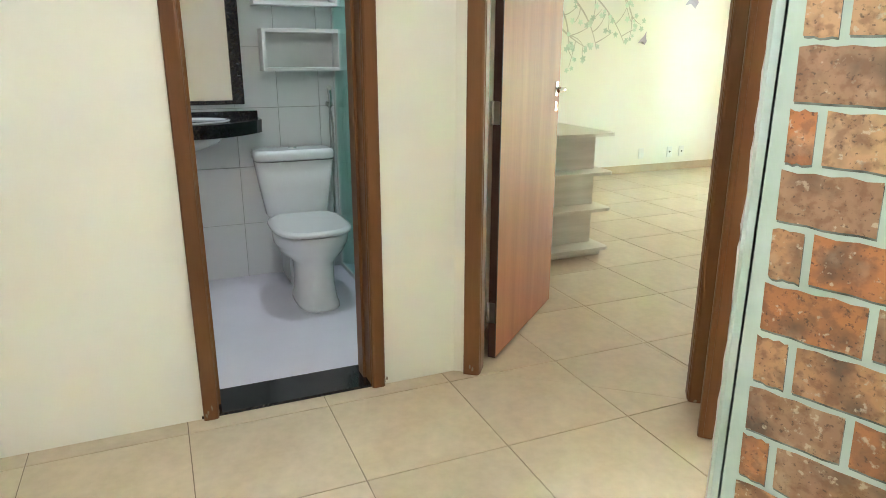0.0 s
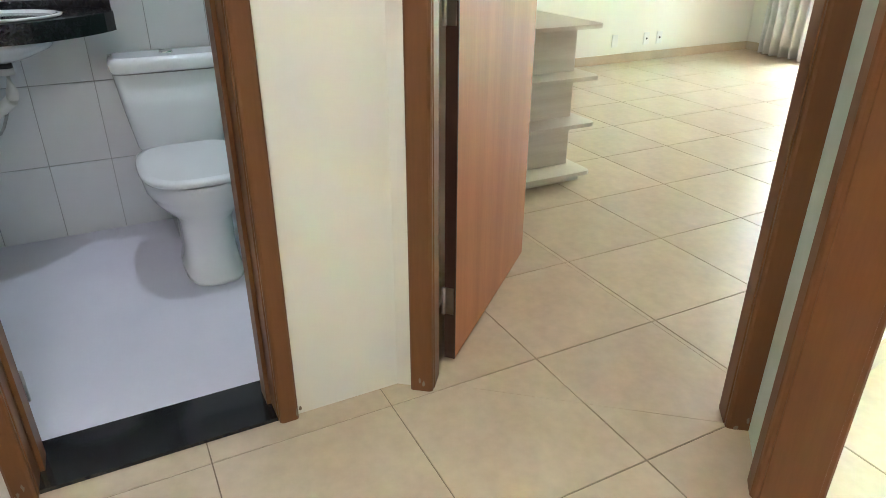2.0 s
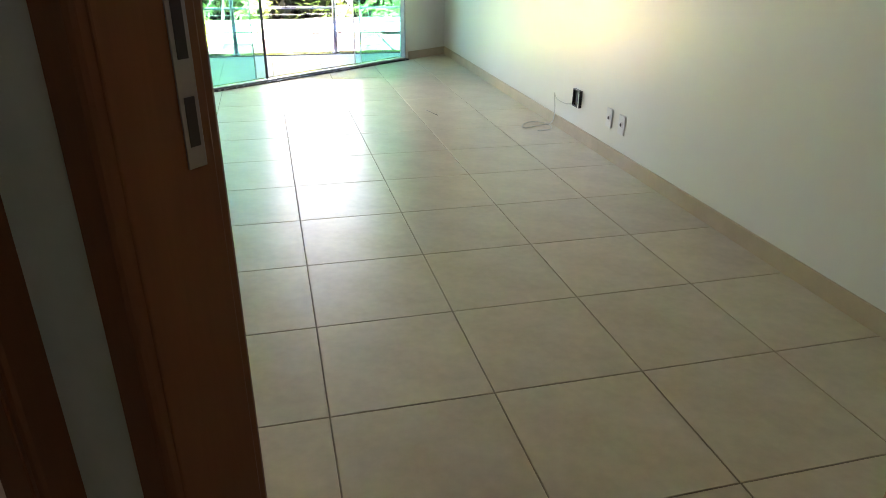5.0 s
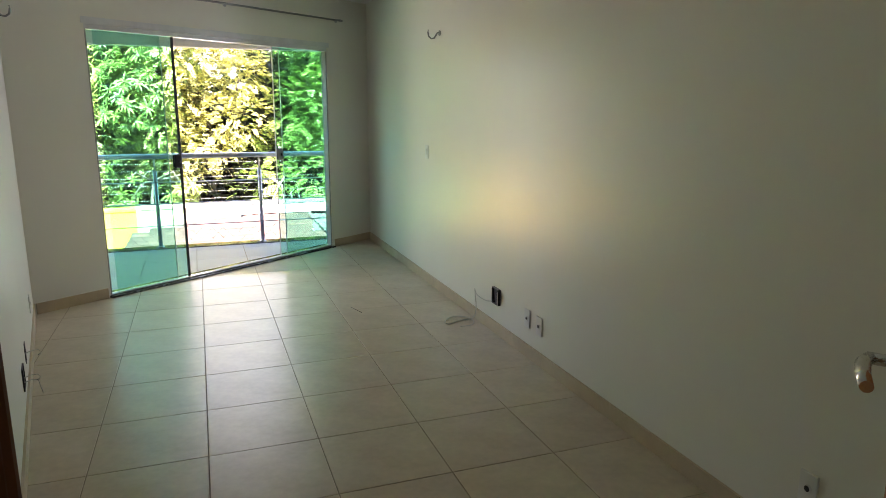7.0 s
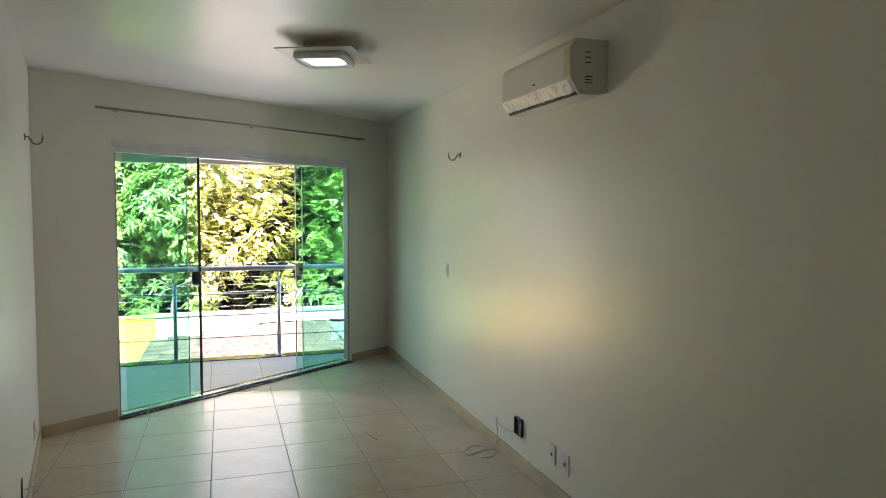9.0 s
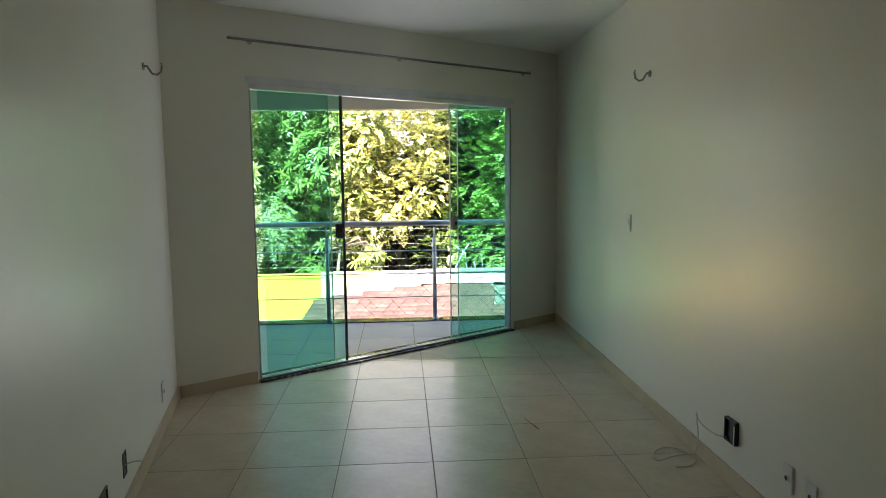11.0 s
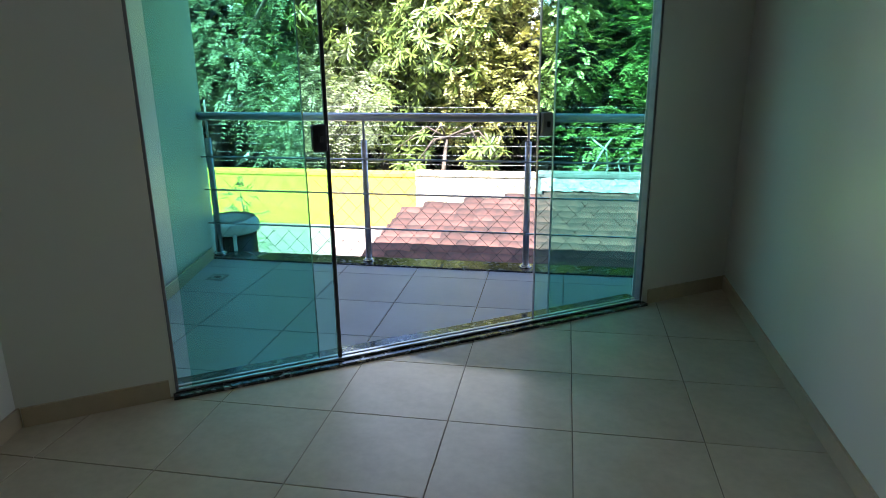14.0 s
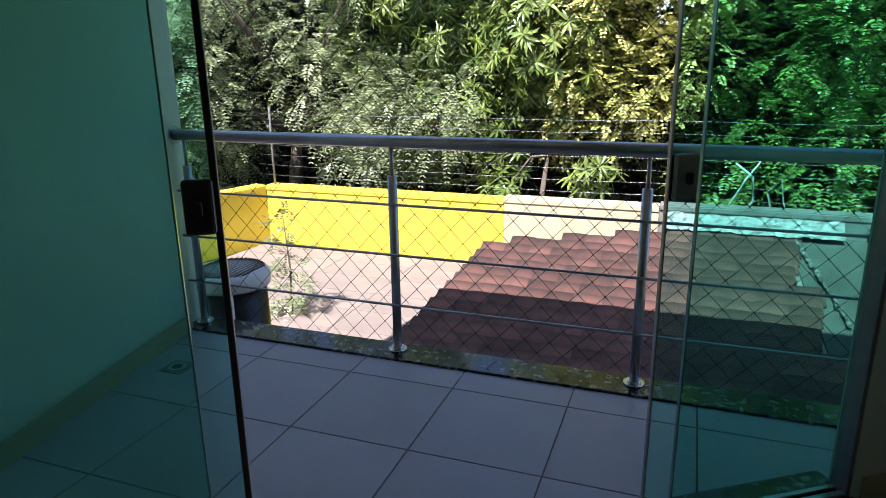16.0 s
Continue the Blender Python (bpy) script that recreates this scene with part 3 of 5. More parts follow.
# ---------------------------------------------------------------- bathroom
def toilet():
    """A close-coupled toilet against the back wall: bowl to the front (+x)."""
    th = thing("toilet", "white glazed ceramic close-coupled toilet, lid closed", "toilet", pose(-2.335, -0.775, 0.006) @ Matrix.Diagonal((1.05, 1.05, 1.0, 1.0)))
    bm = bmesh.new()
    loft(bm, [oval(0.497, 0, 0.208, 0.107, 0.0, p=3), oval(0.497, 0, 0.204, 0.104, 0.016, p=3), oval(0.495, 0, 0.195, 0.096, 0.05, p=2.8), oval(0.485, 0, 0.187, 0.092, 0.12, p=2.6),
              oval(0.48, 0, 0.187, 0.094, 0.2, p=2.5), oval(0.47, 0, 0.195, 0.108, 0.235), oval(0.46, 0, 0.218, 0.146, 0.265), oval(0.457, 0, 0.236, 0.171, 0.298), oval(0.456, 0, 0.24, 0.176, 0.316),
              oval(0.455, 0, 0.248, 0.186, 0.328), oval(0.455, 0, 0.25, 0.189, 0.37), oval(0.455, 0, 0.243, 0.183, 0.386)])
    box(bm, 0.02, -0.085, 0.02, 0.30, 0.085, 0.37)
    part("bowl", bm, M_CERAMIC, th)
    bm = bmesh.new()
    rings = []
    for z, g in ((0.388, -0.012), (0.392, 0.004), (0.402, 0.008), (0.412, 0.002), (0.418, -0.02)):
        ring = []
        for k in range(36):
            a = k * math.tau / 36
            c, s = math.cos(a), math.sin(a)
            rx = (0.262 if c > 0 else 0.225) + g
            ring.append((0.43 + rx * math.copysign(abs(c) ** 0.68, c), (0.19 + g) * math.copysign(abs(s) ** (0.66 if c > 0 else 0.45), s), z))
        rings.append(ring)
    loft(bm, rings)
    part("seat_lid", bm, M_CERAMIC, th, "glossy white closed seat lid")
    bm = bmesh.new()
    loft(bm, [oval(0.105, 0, 0.078, 0.145, 0.37, p=5), oval(0.105, 0, 0.084, 0.166, 0.40, p=6), oval(0.103, 0, 0.091, 0.188, 0.55, p=7), oval(0.1, 0, 0.096, 0.205, 0.70, p=8)])
    part("tank", bm, M_CERAMIC, th)
    bm = bmesh.new()
    loft(bm, [oval(0.1, 0, 0.098, 0.207, 0.705, p=7), oval(0.1, 0, 0.104, 0.213, 0.715, p=7), oval(0.1, 0, 0.104, 0.213, 0.74, p=7), oval(0.1, 0, 0.098, 0.207, 0.757, p=7), oval(0.1, 0, 0.08, 0.19, 0.762, p=6)])
    lid = part("tank_lid", bm, M_CERAMIC, th)
    bm = bmesh.new()
    rod(bm, (0.1, 0, 0.76), (0.1, 0, 0.768), 0.024, 18)
    part("flush_button", bm, M_CHROME, lid, "chrome round flush button")
    return th


toilet()


def vanity():
    th = thing("washbasin", "black granite vanity top with inset white basin", "washbasin", pose(-2.335, -1.31, 0))
    n = 22
    curve = [(0.16 + 0.25 * math.sin(math.pi * k / n) ** 0.8, 0.37 - 0.74 * k / n) for k in range(n + 1)]
    poly = [(0, -0.37)] + curve[::-1] + [(0, 0.37)]
    bm = bmesh.new()
    prism(bm, poly, 0.915, 0.94)
    prism(bm, [(x, y) for x, y in [(0.13, -0.36)] + [(cx - 0.012, cy) for cx, cy in curve[::-1]] + [(0.13, 0.36)]], 0.87, 0.915)
    part("countertop", bm, M_BLACK, th, "polished black granite top with rounded front")
    boxpart("backsplash", (0, -0.37, 0.9405, 0.018, 0.37, 0.975), M_BLACK, th)
    bm = bmesh.new()
    loft(bm, [oval(0.21, -0.02, 0.165, 0.22, 0.942), oval(0.21, -0.02, 0.17, 0.225, 0.95), oval(0.21, -0.02, 0.15, 0.205, 0.951), oval(0.21, -0.02, 0.12, 0.17, 0.9), oval(0.21, -0.02, 0.05, 0.06, 0.86)], close=False)
    part("basin_rim", bm, M_CERAMIC, th)
    bm = bmesh.new()
    loft(bm, [oval(0.2, -0.02, 0.045, 0.045, 0.79), oval(0.2, -0.02, 0.075, 0.09, 0.803), oval(0.2, -0.02, 0.12, 0.16, 0.832), oval(0.2, -0.02, 0.145, 0.195, 0.878)])
    part("basin_bowl", bm, M_CERAMIC, th)
    bm = bmesh.new()
    rod(bm, (0.2, -0.02, 0.79), (0.2, -0.02, 0.765), 0.024, 14)
    part("drain_nut", bm, M_DARK, th)
    bm = bmesh.new()
    tube(bm, [(0.2, -0.02, 0.766), (0.2, -0.02, 0.69), (0.196, -0.026, 0.655)], 0.02, 12)
    rod(bm, (0.2, -0.02, 0.768), (0.2, -0.02, 0.745), 0.026, 14)
    pts, rr = [], []
    for k in range(31):
        a = k / 30
        pts.append((0.196 - 0.186 * a, -0.026 - 0.13 * math.sin(0.5 * math.pi * a), 0.655 - 0.075 * math.sin(math.pi * min(1, a * 0.8))))
        rr.append(0.024 if k % 2 else 0.0195)
    tube(bm, pts, rr, 12)
    part("drain_pipe", bm, M_WHITE, th, "white ribbed plastic drain pipe")
    bm = bmesh.new()
    tube(bm, [(0.012, -0.2, 0.62)] + [(0.05 + 0.1 * math.sin(math.pi * k / 12), -0.2 + 0.2 * k / 12, 0.62 - 0.13 * math.sin(math.pi * k / 12) + 0.25 * (k / 12) ** 3) for k in range(1, 13)], 0.006, 8)
    part("supply_hose", bm, M_STEEL, th, "thin flexible supply hose")
    bm = bmesh.new()
    rod(bm, (0.06, -0.02, 0.95), (0.06, -0.02, 1.05), 0.016, 12)
    tube(bm, [(0.06, -0.02, 1.05), (0.08, -0.02, 1.09), (0.13, -0.02, 1.1), (0.17, -0.02, 1.075)], 0.01, 10)
    part("tap", bm, M_CHROME, th, "small chrome tap")


vanity()

mir = thing("mirror", "bathroom mirror in a dark frame over the basin", "mirror", pose(-2.338, -1.0, 0))
boxpart("glass", (0.004, -0.66, 1.03, 0.012, -0.065, 2.0), M_MIRROR, mir, b=0)
for d in ((0.002, -0.067, 1.012, 0.026, -0.005, 2.06), (0.002, -0.72, 1.012, 0.026, -0.658, 2.06), (0.002, -0.658, 1.012, 0.026, -0.067, 1.034), (0.002, -0.658, 2.0, 0.026, -0.067, 2.06)):
    boxpart("frame", d, M_BLACK, mir)


def wall_box(name, y0, y1, z0, z1, label):
    th = thing(name, label, "wall shelf", pose(-2.338, 0, 0), group="white box shelves over the toilet")
    d = 0.14
    for nm, dims in (("bottom", (0, y0, z0, d, y1, z0 + 0.018)), ("top", (0, y0, z1 - 0.018, d, y1, z1)), ("side", (0, y0, z0 + 0.018, d, y0 + 0.018, z1 - 0.018)),
                     ("side", (0, y1 - 0.018, z0 + 0.018, d, y1, z1 - 0.018)), ("back", (0, y0 + 0.018, z0 + 0.018, 0.006, y1 - 0.018, z1 - 0.018))):
        boxpart(nm, dims, M_LACQ, th, b=0.001)
    return th


wall_box("wall_shelf", -0.905, -0.475, 1.19, 1.41, "white laminate open box shelf on the tiles")
wall_box("wall_shelf", -0.935, -0.485, 1.53, 1.75, "white laminate open box shelf higher up")

# white tiles of the back wall, proud of grey joints
back = bmesh.new()
box(back, -2.352, -2.05, 0.006, -2.349, -0.34, 2.3)
tiles_back = tagged(part("tile_field", back, M_BGROUT), "white glazed wall tiles with grey joints", "wall tiles", kind="structure")
tb = bmesh.new()
box(tb, 0, 0, 0, 0.009, 0.2345, 0.3285)
bmesh.ops.bevel(tb, geom=[e for e in tb.edges], offset=0.0012, segments=1, affect="EDGES")
tile_me = mesh_of("wall_tile", tb, M_BTILE)
for i in range(7):
    for j in range(7):
        t = new("wall_tile", tile_me)
        t.parent = tiles_back
        t.matrix_basis = pose(-2.349, -2.0 + i * 0.237 - 0.006 + 0.002, 0.0075 + (j - 0) * 0.3315 - 0.012)
# shower screen and hand shower
scr = thing("shower_screen", "teal tinted glass shower screen in aluminium channel", "shower screen", pose(0, -0.485, 0))
boxpart("pane", (-2.33, -0.004, 0.03, -0.98, 0.004, 1.95), M_GLASS, scr, b=0).visible_shadow = False
boxpart("channel", (-2.335, -0.012, 0.007, -0.975, 0.012, 0.03), M_ALU, scr)
boxpart("rail", (-2.335, -0.012, 1.95, -0.975, 0.012, 1.985), M_ALU, scr)
boxpart("wall_channel", (-2.338, -0.012, 0.03, -2.318, 0.012, 1.95), M_ALU, scr)
hs = thing("hygienic_shower", "chrome hand shower with hanging metal hose", "hand shower", pose(-2.338, -0.53, 0))
bm = bmesh.new()
rod(bm, (0.0, 0, 1.0), (0.03, 0, 1.0), 0.018, 14)
rod(bm, (0.03, -0.0, 0.985), (0.035, 0.0, 1.015), 0.012)
part("valve", bm, M_CHROME, hs)
bm = bmesh.new()
tube(bm, [(0.03, 0.0, 0.98), (0.05, 0.0, 1.04), (0.055, -0.005, 1.08), (0.085, -0.012, 1.095)], [0.009, 0.011, 0.012, 0.015], 12)
part("spray_head", bm, M_CHROME, hs)
bm = bmesh.new()
tube(bm, [(0.03, 0.0, 0.99)] + [(0.035 + 0.02 * math.sin(math.pi * k / 14), 0.012 * math.cos(k * 0.45) + 0.016 * k / 14, 0.98 - 0.82 * math.sin(math.pi * k / 28)) for k in range(1, 15)], 0.006, 8)
tube(bm, [(0.05, -0.004, 1.03)] + [(0.045, -0.01 + 0.028 * k / 12, 1.02 - 0.86 * math.sin(math.pi * k / 24)) for k in range(1, 13)], 0.005, 8)
part("hose", bm, M_STEEL, hs, "ribbed steel hose")


def ceiling_fitting(name, m, label, w, glow, strength):
    th = thing(name, label, "ceiling lamp", m)
    boxpart("base", (-w / 2, -w / 2, -0.025, w / 2, w / 2, 0), M_WHITE, th)
    e = bpy.data.materials.new(name + "_diffuser")
    e.use_nodes = True
    b = e.node_tree.nodes["Principled BSDF"]
    b.inputs["Emission Color"].default_value, b.inputs["Emission Strength"].default_value = (*glow, 1), strength
    b.inputs["Base Color"].default_value = (0.85, 0.87, 0.87, 1)
    b.inputs["Roughness"].default_value = 0.2
    boxpart("diffuser", (-w * 0.46, -w * 0.46, -0.04, w * 0.46, w * 0.46, -0.025), e, th, b=0.006)
    return th


# the hall's glowing fitting is an unseen addition, housing its fill lamp
ceiling_fitting("ceiling_lamp", pose(0.75, -1.35, HALL_Z), "square white lit ceiling lamp, unseen, added to light the hall", 0.36, (1.0, 0.96, 0.88), 0.16)
ceiling_fitting("ceiling_lamp", pose(-1.93, -0.58, BATH_Z), "square white lit ceiling lamp in the bathroom", 0.24, (0.9, 0.95, 1.0), 0.05)

# ---------------------------------------------------------------- brick wallpaper in the hall
pm, plen = along((Q.x, Q.y), BR)
bm = bmesh.new()
box(bm, 0.0, -0.0005, 0.0, plen, 0.0035, HALL_Z)
paper = tagged(part("brick_wallpaper", bm, M_MINT, m=pm), "printed wallpaper of rustic bricks with mint joints", "wallpaper", kind="structure")
M_BRICK = bpy.data.materials.new("rustic_printed_brick")
M_BRICK.use_nodes = True
nt = M_BRICK.node_tree
pb = nt.nodes["Principled BSDF"]
pb.inputs["Roughness"].default_value = 0.6
oi = nt.nodes.new("ShaderNodeObjectInfo")
rp = nt.nodes.new("ShaderNodeValToRGB")
rp.color_ramp.interpolation = "CONSTANT"
for pos, col in ((0.0, (0.62, 0.265, 0.11)), (0.2, (0.61, 0.35, 0.18)), (0.42, (0.57, 0.255, 0.11)), (0.58, (0.45, 0.28, 0.17)), (0.7, (0.66, 0.42, 0.235)), (0.8, (0.69, 0.65, 0.44)), (0.9, (0.60, 0.69, 0.56))):
    el = rp.color_ramp.elements[0] if pos == 0 else rp.color_ramp.elements.new(pos)
    el.color = (*col, 1)
rp.color_ramp.elements[-1].position = 0.9
nt.links.new(oi.outputs["Random"], rp.inputs[0])
tcn = nt.nodes.new("ShaderNodeTexCoord")
addv = nt.nodes.new("ShaderNodeVectorMath")
addv.operation = "ADD"
nt.links.new(tcn.outputs["Object"], addv.inputs[0])
mulr = nt.nodes.new("ShaderNodeMath")
mulr.operation = "MULTIPLY"
mulr.inputs[1].default_value = 40
nt.links.new(oi.outputs["Random"], mulr.inputs[0])
nt.links.new(mulr.outputs[0], addv.inputs[1])
mixed = rp.outputs[0]
for sc, lo, hi, col, amount in ((9, 0.5, 0.66, (0.10, 0.08, 0.065), 0.8), (55, 0.62, 0.68, (0.70, 0.62, 0.45), 0.8), (24, 0.5, 0.75, (0.30, 0.15, 0.08), 0.6), (13, 0.55, 0.72, (0.74, 0.60, 0.42), 0.4), (48, 0.5, 0.62, (0.27, 0.14, 0.08), 0.5), (130, 0.6, 0.7, (0.08, 0.06, 0.05), 0.7)):
    nz = nt.nodes.new("ShaderNodeTexNoise")
    nz.inputs["Scale"].default_value, nz.inputs["Detail"].default_value = sc, 4
    nt.links.new(addv.outputs[0], nz.inputs["Vector"])
    mr = nt.nodes.new("ShaderNodeMapRange")
    mr.inputs[1].default_value, mr.inputs[2].default_value, mr.inputs[4].default_value = lo, hi, amount
    nt.links.new(nz.outputs[0], mr.inputs[0])
    mx = nt.nodes.new("ShaderNodeMix")
    mx.data_type = "RGBA"
    nt.links.new(mr.outputs[0], mx.inputs[0])
    nt.links.new(mixed, mx.inputs[6])
    mx.inputs[7].default_value = (*col, 1)
    mixed = mx.outputs[2]
nt.links.new(mixed, pb.inputs["Base Color"])
brick_bump = nt.nodes.new("ShaderNodeBump")
brick_bump.inputs["Strength"].default_value, brick_bump.inputs["Distance"].default_value = 0.35, 0.002
nt.links.new(nz.outputs[0], brick_bump.inputs["Height"])
nt.links.new(brick_bump.outputs[0], pb.inputs["Normal"])
M_PRINT = mat("printed_dark_line", (0.05, 0.06, 0.055), 0.6, second=(0.35, 0.44, 0.40), scale=14, grain=60)
rnd = random.Random(5)
brick_meshes = {}


def brick_mesh(length, variant):
    """A thin printed brick with a slightly ragged outline."""
    key = (round(length, 3), variant)
    if key not in brick_meshes:
        r = random.Random(variant * 7 + 1)
        bm = bmesh.new()
        h, n = 0.0955, 6
        top = [(length * k / n, h / 2 + r.uniform(-0.003, 0.002)) for k in range(n + 1)]
        bot = [(length * k / n, -h / 2 + r.uniform(-0.002, 0.003)) for k in range(n + 1)]
        bot[0] = (bot[0][0] + 0.003, bot[0][1] + 0.002)
        top[-1] = (top[-1][0] - 0.003, top[-1][1] - 0.002)
        outline = bot + top[::-1]
        f = [bm.verts.new((x, -0.0012, z)) for x, z in outline]
        b = [bm.verts.new((x, 0.0, z)) for x, z in outline]
        bm.faces.new(f)
        for k in range(len(f)):
            bm.faces.new((f[k], b[k], b[(k + 1) % len(f)], f[(k + 1) % len(f)]))
        bmesh.ops.recalc_face_normals(bm, faces=bm.faces)
        shade = bm.faces.new([bm.verts.new((x + 0.0015, -0.0004, z - 0.0042)) for x, z in outline])
        shade.material_index = 1
        brick_meshes[key] = mesh_of("brick", bm, M_BRICK)
        brick_meshes[key].materials.append(M_PRINT)
    return brick_meshes[key]


for row in range(24):
    z = 0.058 + row * 0.1085
    s = 0.028
    first = (0.055, 0.17)[row % 2] + rnd.uniform(-0.01, 0.01)
    while s < 2.35:
        ln = first if s < 0.03 else rnd.choice((0.205, 0.215, 0.225))
        b = new("brick", brick_mesh(ln, rnd.randrange(4)))
        b.parent = paper
        b.matrix_basis = pose(s, -0.0006, z)
        s += ln + 0.013


# ---------------------------------------------------------------- children's room
def end_shelf():
    """A low shelf unit whose shelves overhang its end with rounded corners."""
    th = thing("shelf_unit", "low pale wood-grain laminate shelf unit with four rounded shelves", "shelf unit", pose(-1.92, 0.5, 0))
    boxpart("body", (-1.1, 0.02, 0.0, -0.1, 0.63, 0.78), M_SHELF, th)
    for z in (0.05, 0.31, 0.545, 0.79):
        r = 0.035
        wide = 0.68
        c = [(-1.1, 0.015), (0.065, 0.015)] + [(0.065 - r + r * math.cos(a), wide - r + r * math.sin(a)) for a in [k * math.pi / 16 for k in range(9)]] + [(-1.1, wide)]
        bm = bmesh.new()
        prism(bm, c, z, z + 0.02)
        bevel(bm, 0.002, 1)
        part("shelf", bm, M_SHELF, th)
    boxpart("plinth", (-1.1, 0.03, 0.0, -0.005, 0.655, 0.05), M_SHELF, th)
    boxpart("divider", (-0.1, 0.02, 0.07, -0.085, 0.63, 0.79), M_SHELF, th)


end_shelf()


def curtain(name, x0, x1, y, z0, z1, label):
    th = thing(name, label, "curtain")
    bm = bmesh.new()
    nx, nz = 90, 8
    grid = []
    for i in range(nx + 1):
        u = i / nx
        col = []
        for j in range(nz + 1):
            v = j / nz
            amp = 0.035 + 0.02 * (1 - v)
            col.append(bm.verts.new((x0 + (x1 - x0) * u + 0.008 * math.sin(9 * u + 3 * v), y + amp * math.sin(u * 44 + 0.8 * math.sin(5 * u)) + 0.02 * math.sin(17 * u), z0 + (z1 - z0) * v)))
        grid.append(col)
    for i in range(nx):
        for j in range(nz):
            f = bm.faces.new((grid[i][j], grid[i + 1][j], grid[i + 1][j + 1], grid[i][j + 1]))
            f.smooth = True
    ob = part("fabric", bm, M_CURTAIN, th)
    so = ob.modifiers.new("thickness", "SOLIDIFY")
    so.thickness = 0.0015
    bm = bmesh.new()
    rod(bm, (x0 - 0.1, y, z1 + 0.02), (x1 + 1.6, y, z1 + 0.02), 0.012)
    part("rod", bm, M_STEEL, th)


curtain("curtain", -4.15, -3.38, 5.22, 0.012, 2.35, "gathered sheer white floor-length curtain")

kw = thing("window_1", "teal glass sliding balcony door of the children's room", "sliding door", pose(-4.42, 5.36, 0), kind="structure")
for a, b, y in ((0.96, 1.25, 0.05), (1.18, 1.44, 0.075)):
    boxpart("pane", (a, y, 0.03, b, y + 0.008, 2.12), M_GLASS, kw, b=0).visible_shadow = False
    boxpart("edge_profile", (b - 0.012, y - 0.006, 0.03, b + 0.004, y + 0.014, 2.12), M_STEEL, kw)
boxpart("track", (0.95, 0.03, 0.0015, 1.45, 0.11, 0.03), M_ALU, kw)
boxpart("head_track", (0.95, 0.03, 2.12, 1.45, 0.11, 2.15), M_ALU, kw)

M_MURAL = mat("grey_brown_decal", (0.56, 0.53, 0.46), 0.6, scale=9, grain=60)
M_DLEAF = mat("pale_green_decal", (0.56, 0.66, 0.55), 0.6, scale=9, grain=60, random_amount=0.2)
M_DPURP = mat("dull_purple_decal", (0.47, 0.42, 0.50), 0.6, scale=9, grain=60)
mural = thing("wall_decal", "grey branch wall sticker with pale green leaves", "wall sticker", pose(-4.416, 0, 0))


def flat_strip(bm, pts, w0, w1, x):
    n = len(pts)
    prev = None
    for i, (y, z) in enumerate(pts):
        y2, z2 = pts[min(i + 1, n - 1)]
        y1, z1 = pts[max(i - 1, 0)]
        d = Vector((y2 - y1, z2 - z1)).normalized()
        w = w0 + (w1 - w0) * i / (n - 1)
        a, b = bm.verts.new((x, y - d.y * w, z + d.x * w)), bm.verts.new((x, y + d.y * w, z - d.x * w))
        if prev:
            bm.faces.new((prev[1], b, a, prev[0]))
        prev = (a, b)


def wander(p, ang, length, bend, n=9):
    out = [p]
    for k in range(n):
        ang += bend / n
        p = (p[0] + math.cos(ang) * length / n, p[1] + math.sin(ang) * length / n)
        out.append(p)
    return out, ang


rd = random.Random(3)
bm = bmesh.new()
leaf_spots = []
main, _ = wander((1.9, 1.52), 0.45, 0.95, 0.5, 14)
flat_strip(bm, main, 0.035, 0.02, 0.0006)
up, _ = wander(main[7], 0.55, 1.7, -0.35, 16)
flat_strip(bm, up, 0.03, 0.008, 0.0009)
for start, ang, ln, bend in ((main[5], -0.9, 0.62, 0.5), (main[7], -0.75, 0.5, -0.9), (main[9], -0.5, 0.7, -0.8), (main[11], -0.35, 0.9, -0.7), (up[6], -0.5, 0.6, -0.7), (up[9], -0.4, 0.7, 0.5), (up[12], -0.7, 0.4, 0.5)):
    tw, a2 = wander(start, ang, ln, bend, 12)
    flat_strip(bm, tw, 0.013, 0.004, 0.0011 + 0.00002 * len(leaf_spots))
    for k in (4, 7, 9, 11):
        sub, _ = wander(tw[k], ang + rd.choice((-0.9, 0.9)), rd.uniform(0.12, 0.28), rd.uniform(-1, 1), 6)
        flat_strip(bm, sub, 0.006, 0.003, 0.00112 + 0.00002 * len(leaf_spots))
        leaf_spots += [sub[-1]]
    leaf_spots += [tw[-1], tw[8]]
part("branch", bm, M_MURAL, mural)
for k_spot, (y, z) in enumerate(leaf_spots):
    for twin in range(2):
        bm = bmesh.new()
        cy, cz, r, a0 = rd.gauss(0, 0.03), rd.gauss(0, 0.03), rd.uniform(0.016, 0.028), rd.uniform(0, 6)
        vs = [bm.verts.new((0.0018 + 0.0002 * twin + 0.0004 * (k_spot % 7), cy + r * (1 + 0.35 * math.cos(5 * k * math.tau / 20)) * math.cos(a0 + k * math.tau / 20), cz + r * (1 + 0.35 * math.cos(5 * k * math.tau / 20)) * math.sin(a0 + k * math.tau / 20))) for k in range(20)]
        bm.faces.new(vs)
        part("decal_leaf", bm, M_DLEAF, mural, m=pose(0, y, z))
for y, z, k in ((3.39, 1.42, 1.0), (4.02, 1.83, 1.6)):
    bm = bmesh.new()
    prof = [(-0.07, -0.03), (-0.02, -0.02), (0.02, -0.05), (0.045, -0.01), (0.03, 0.03), (0.035, 0.09), (0.0, 0.04), (-0.04, 0.005)]
    bm.faces.new([bm.verts.new((0.005, u * k, v * k)) for u, v in prof])
    part("decal_petal", bm, M_DPURP, mural, "dull purple petal shape", m=pose(0, y, z))


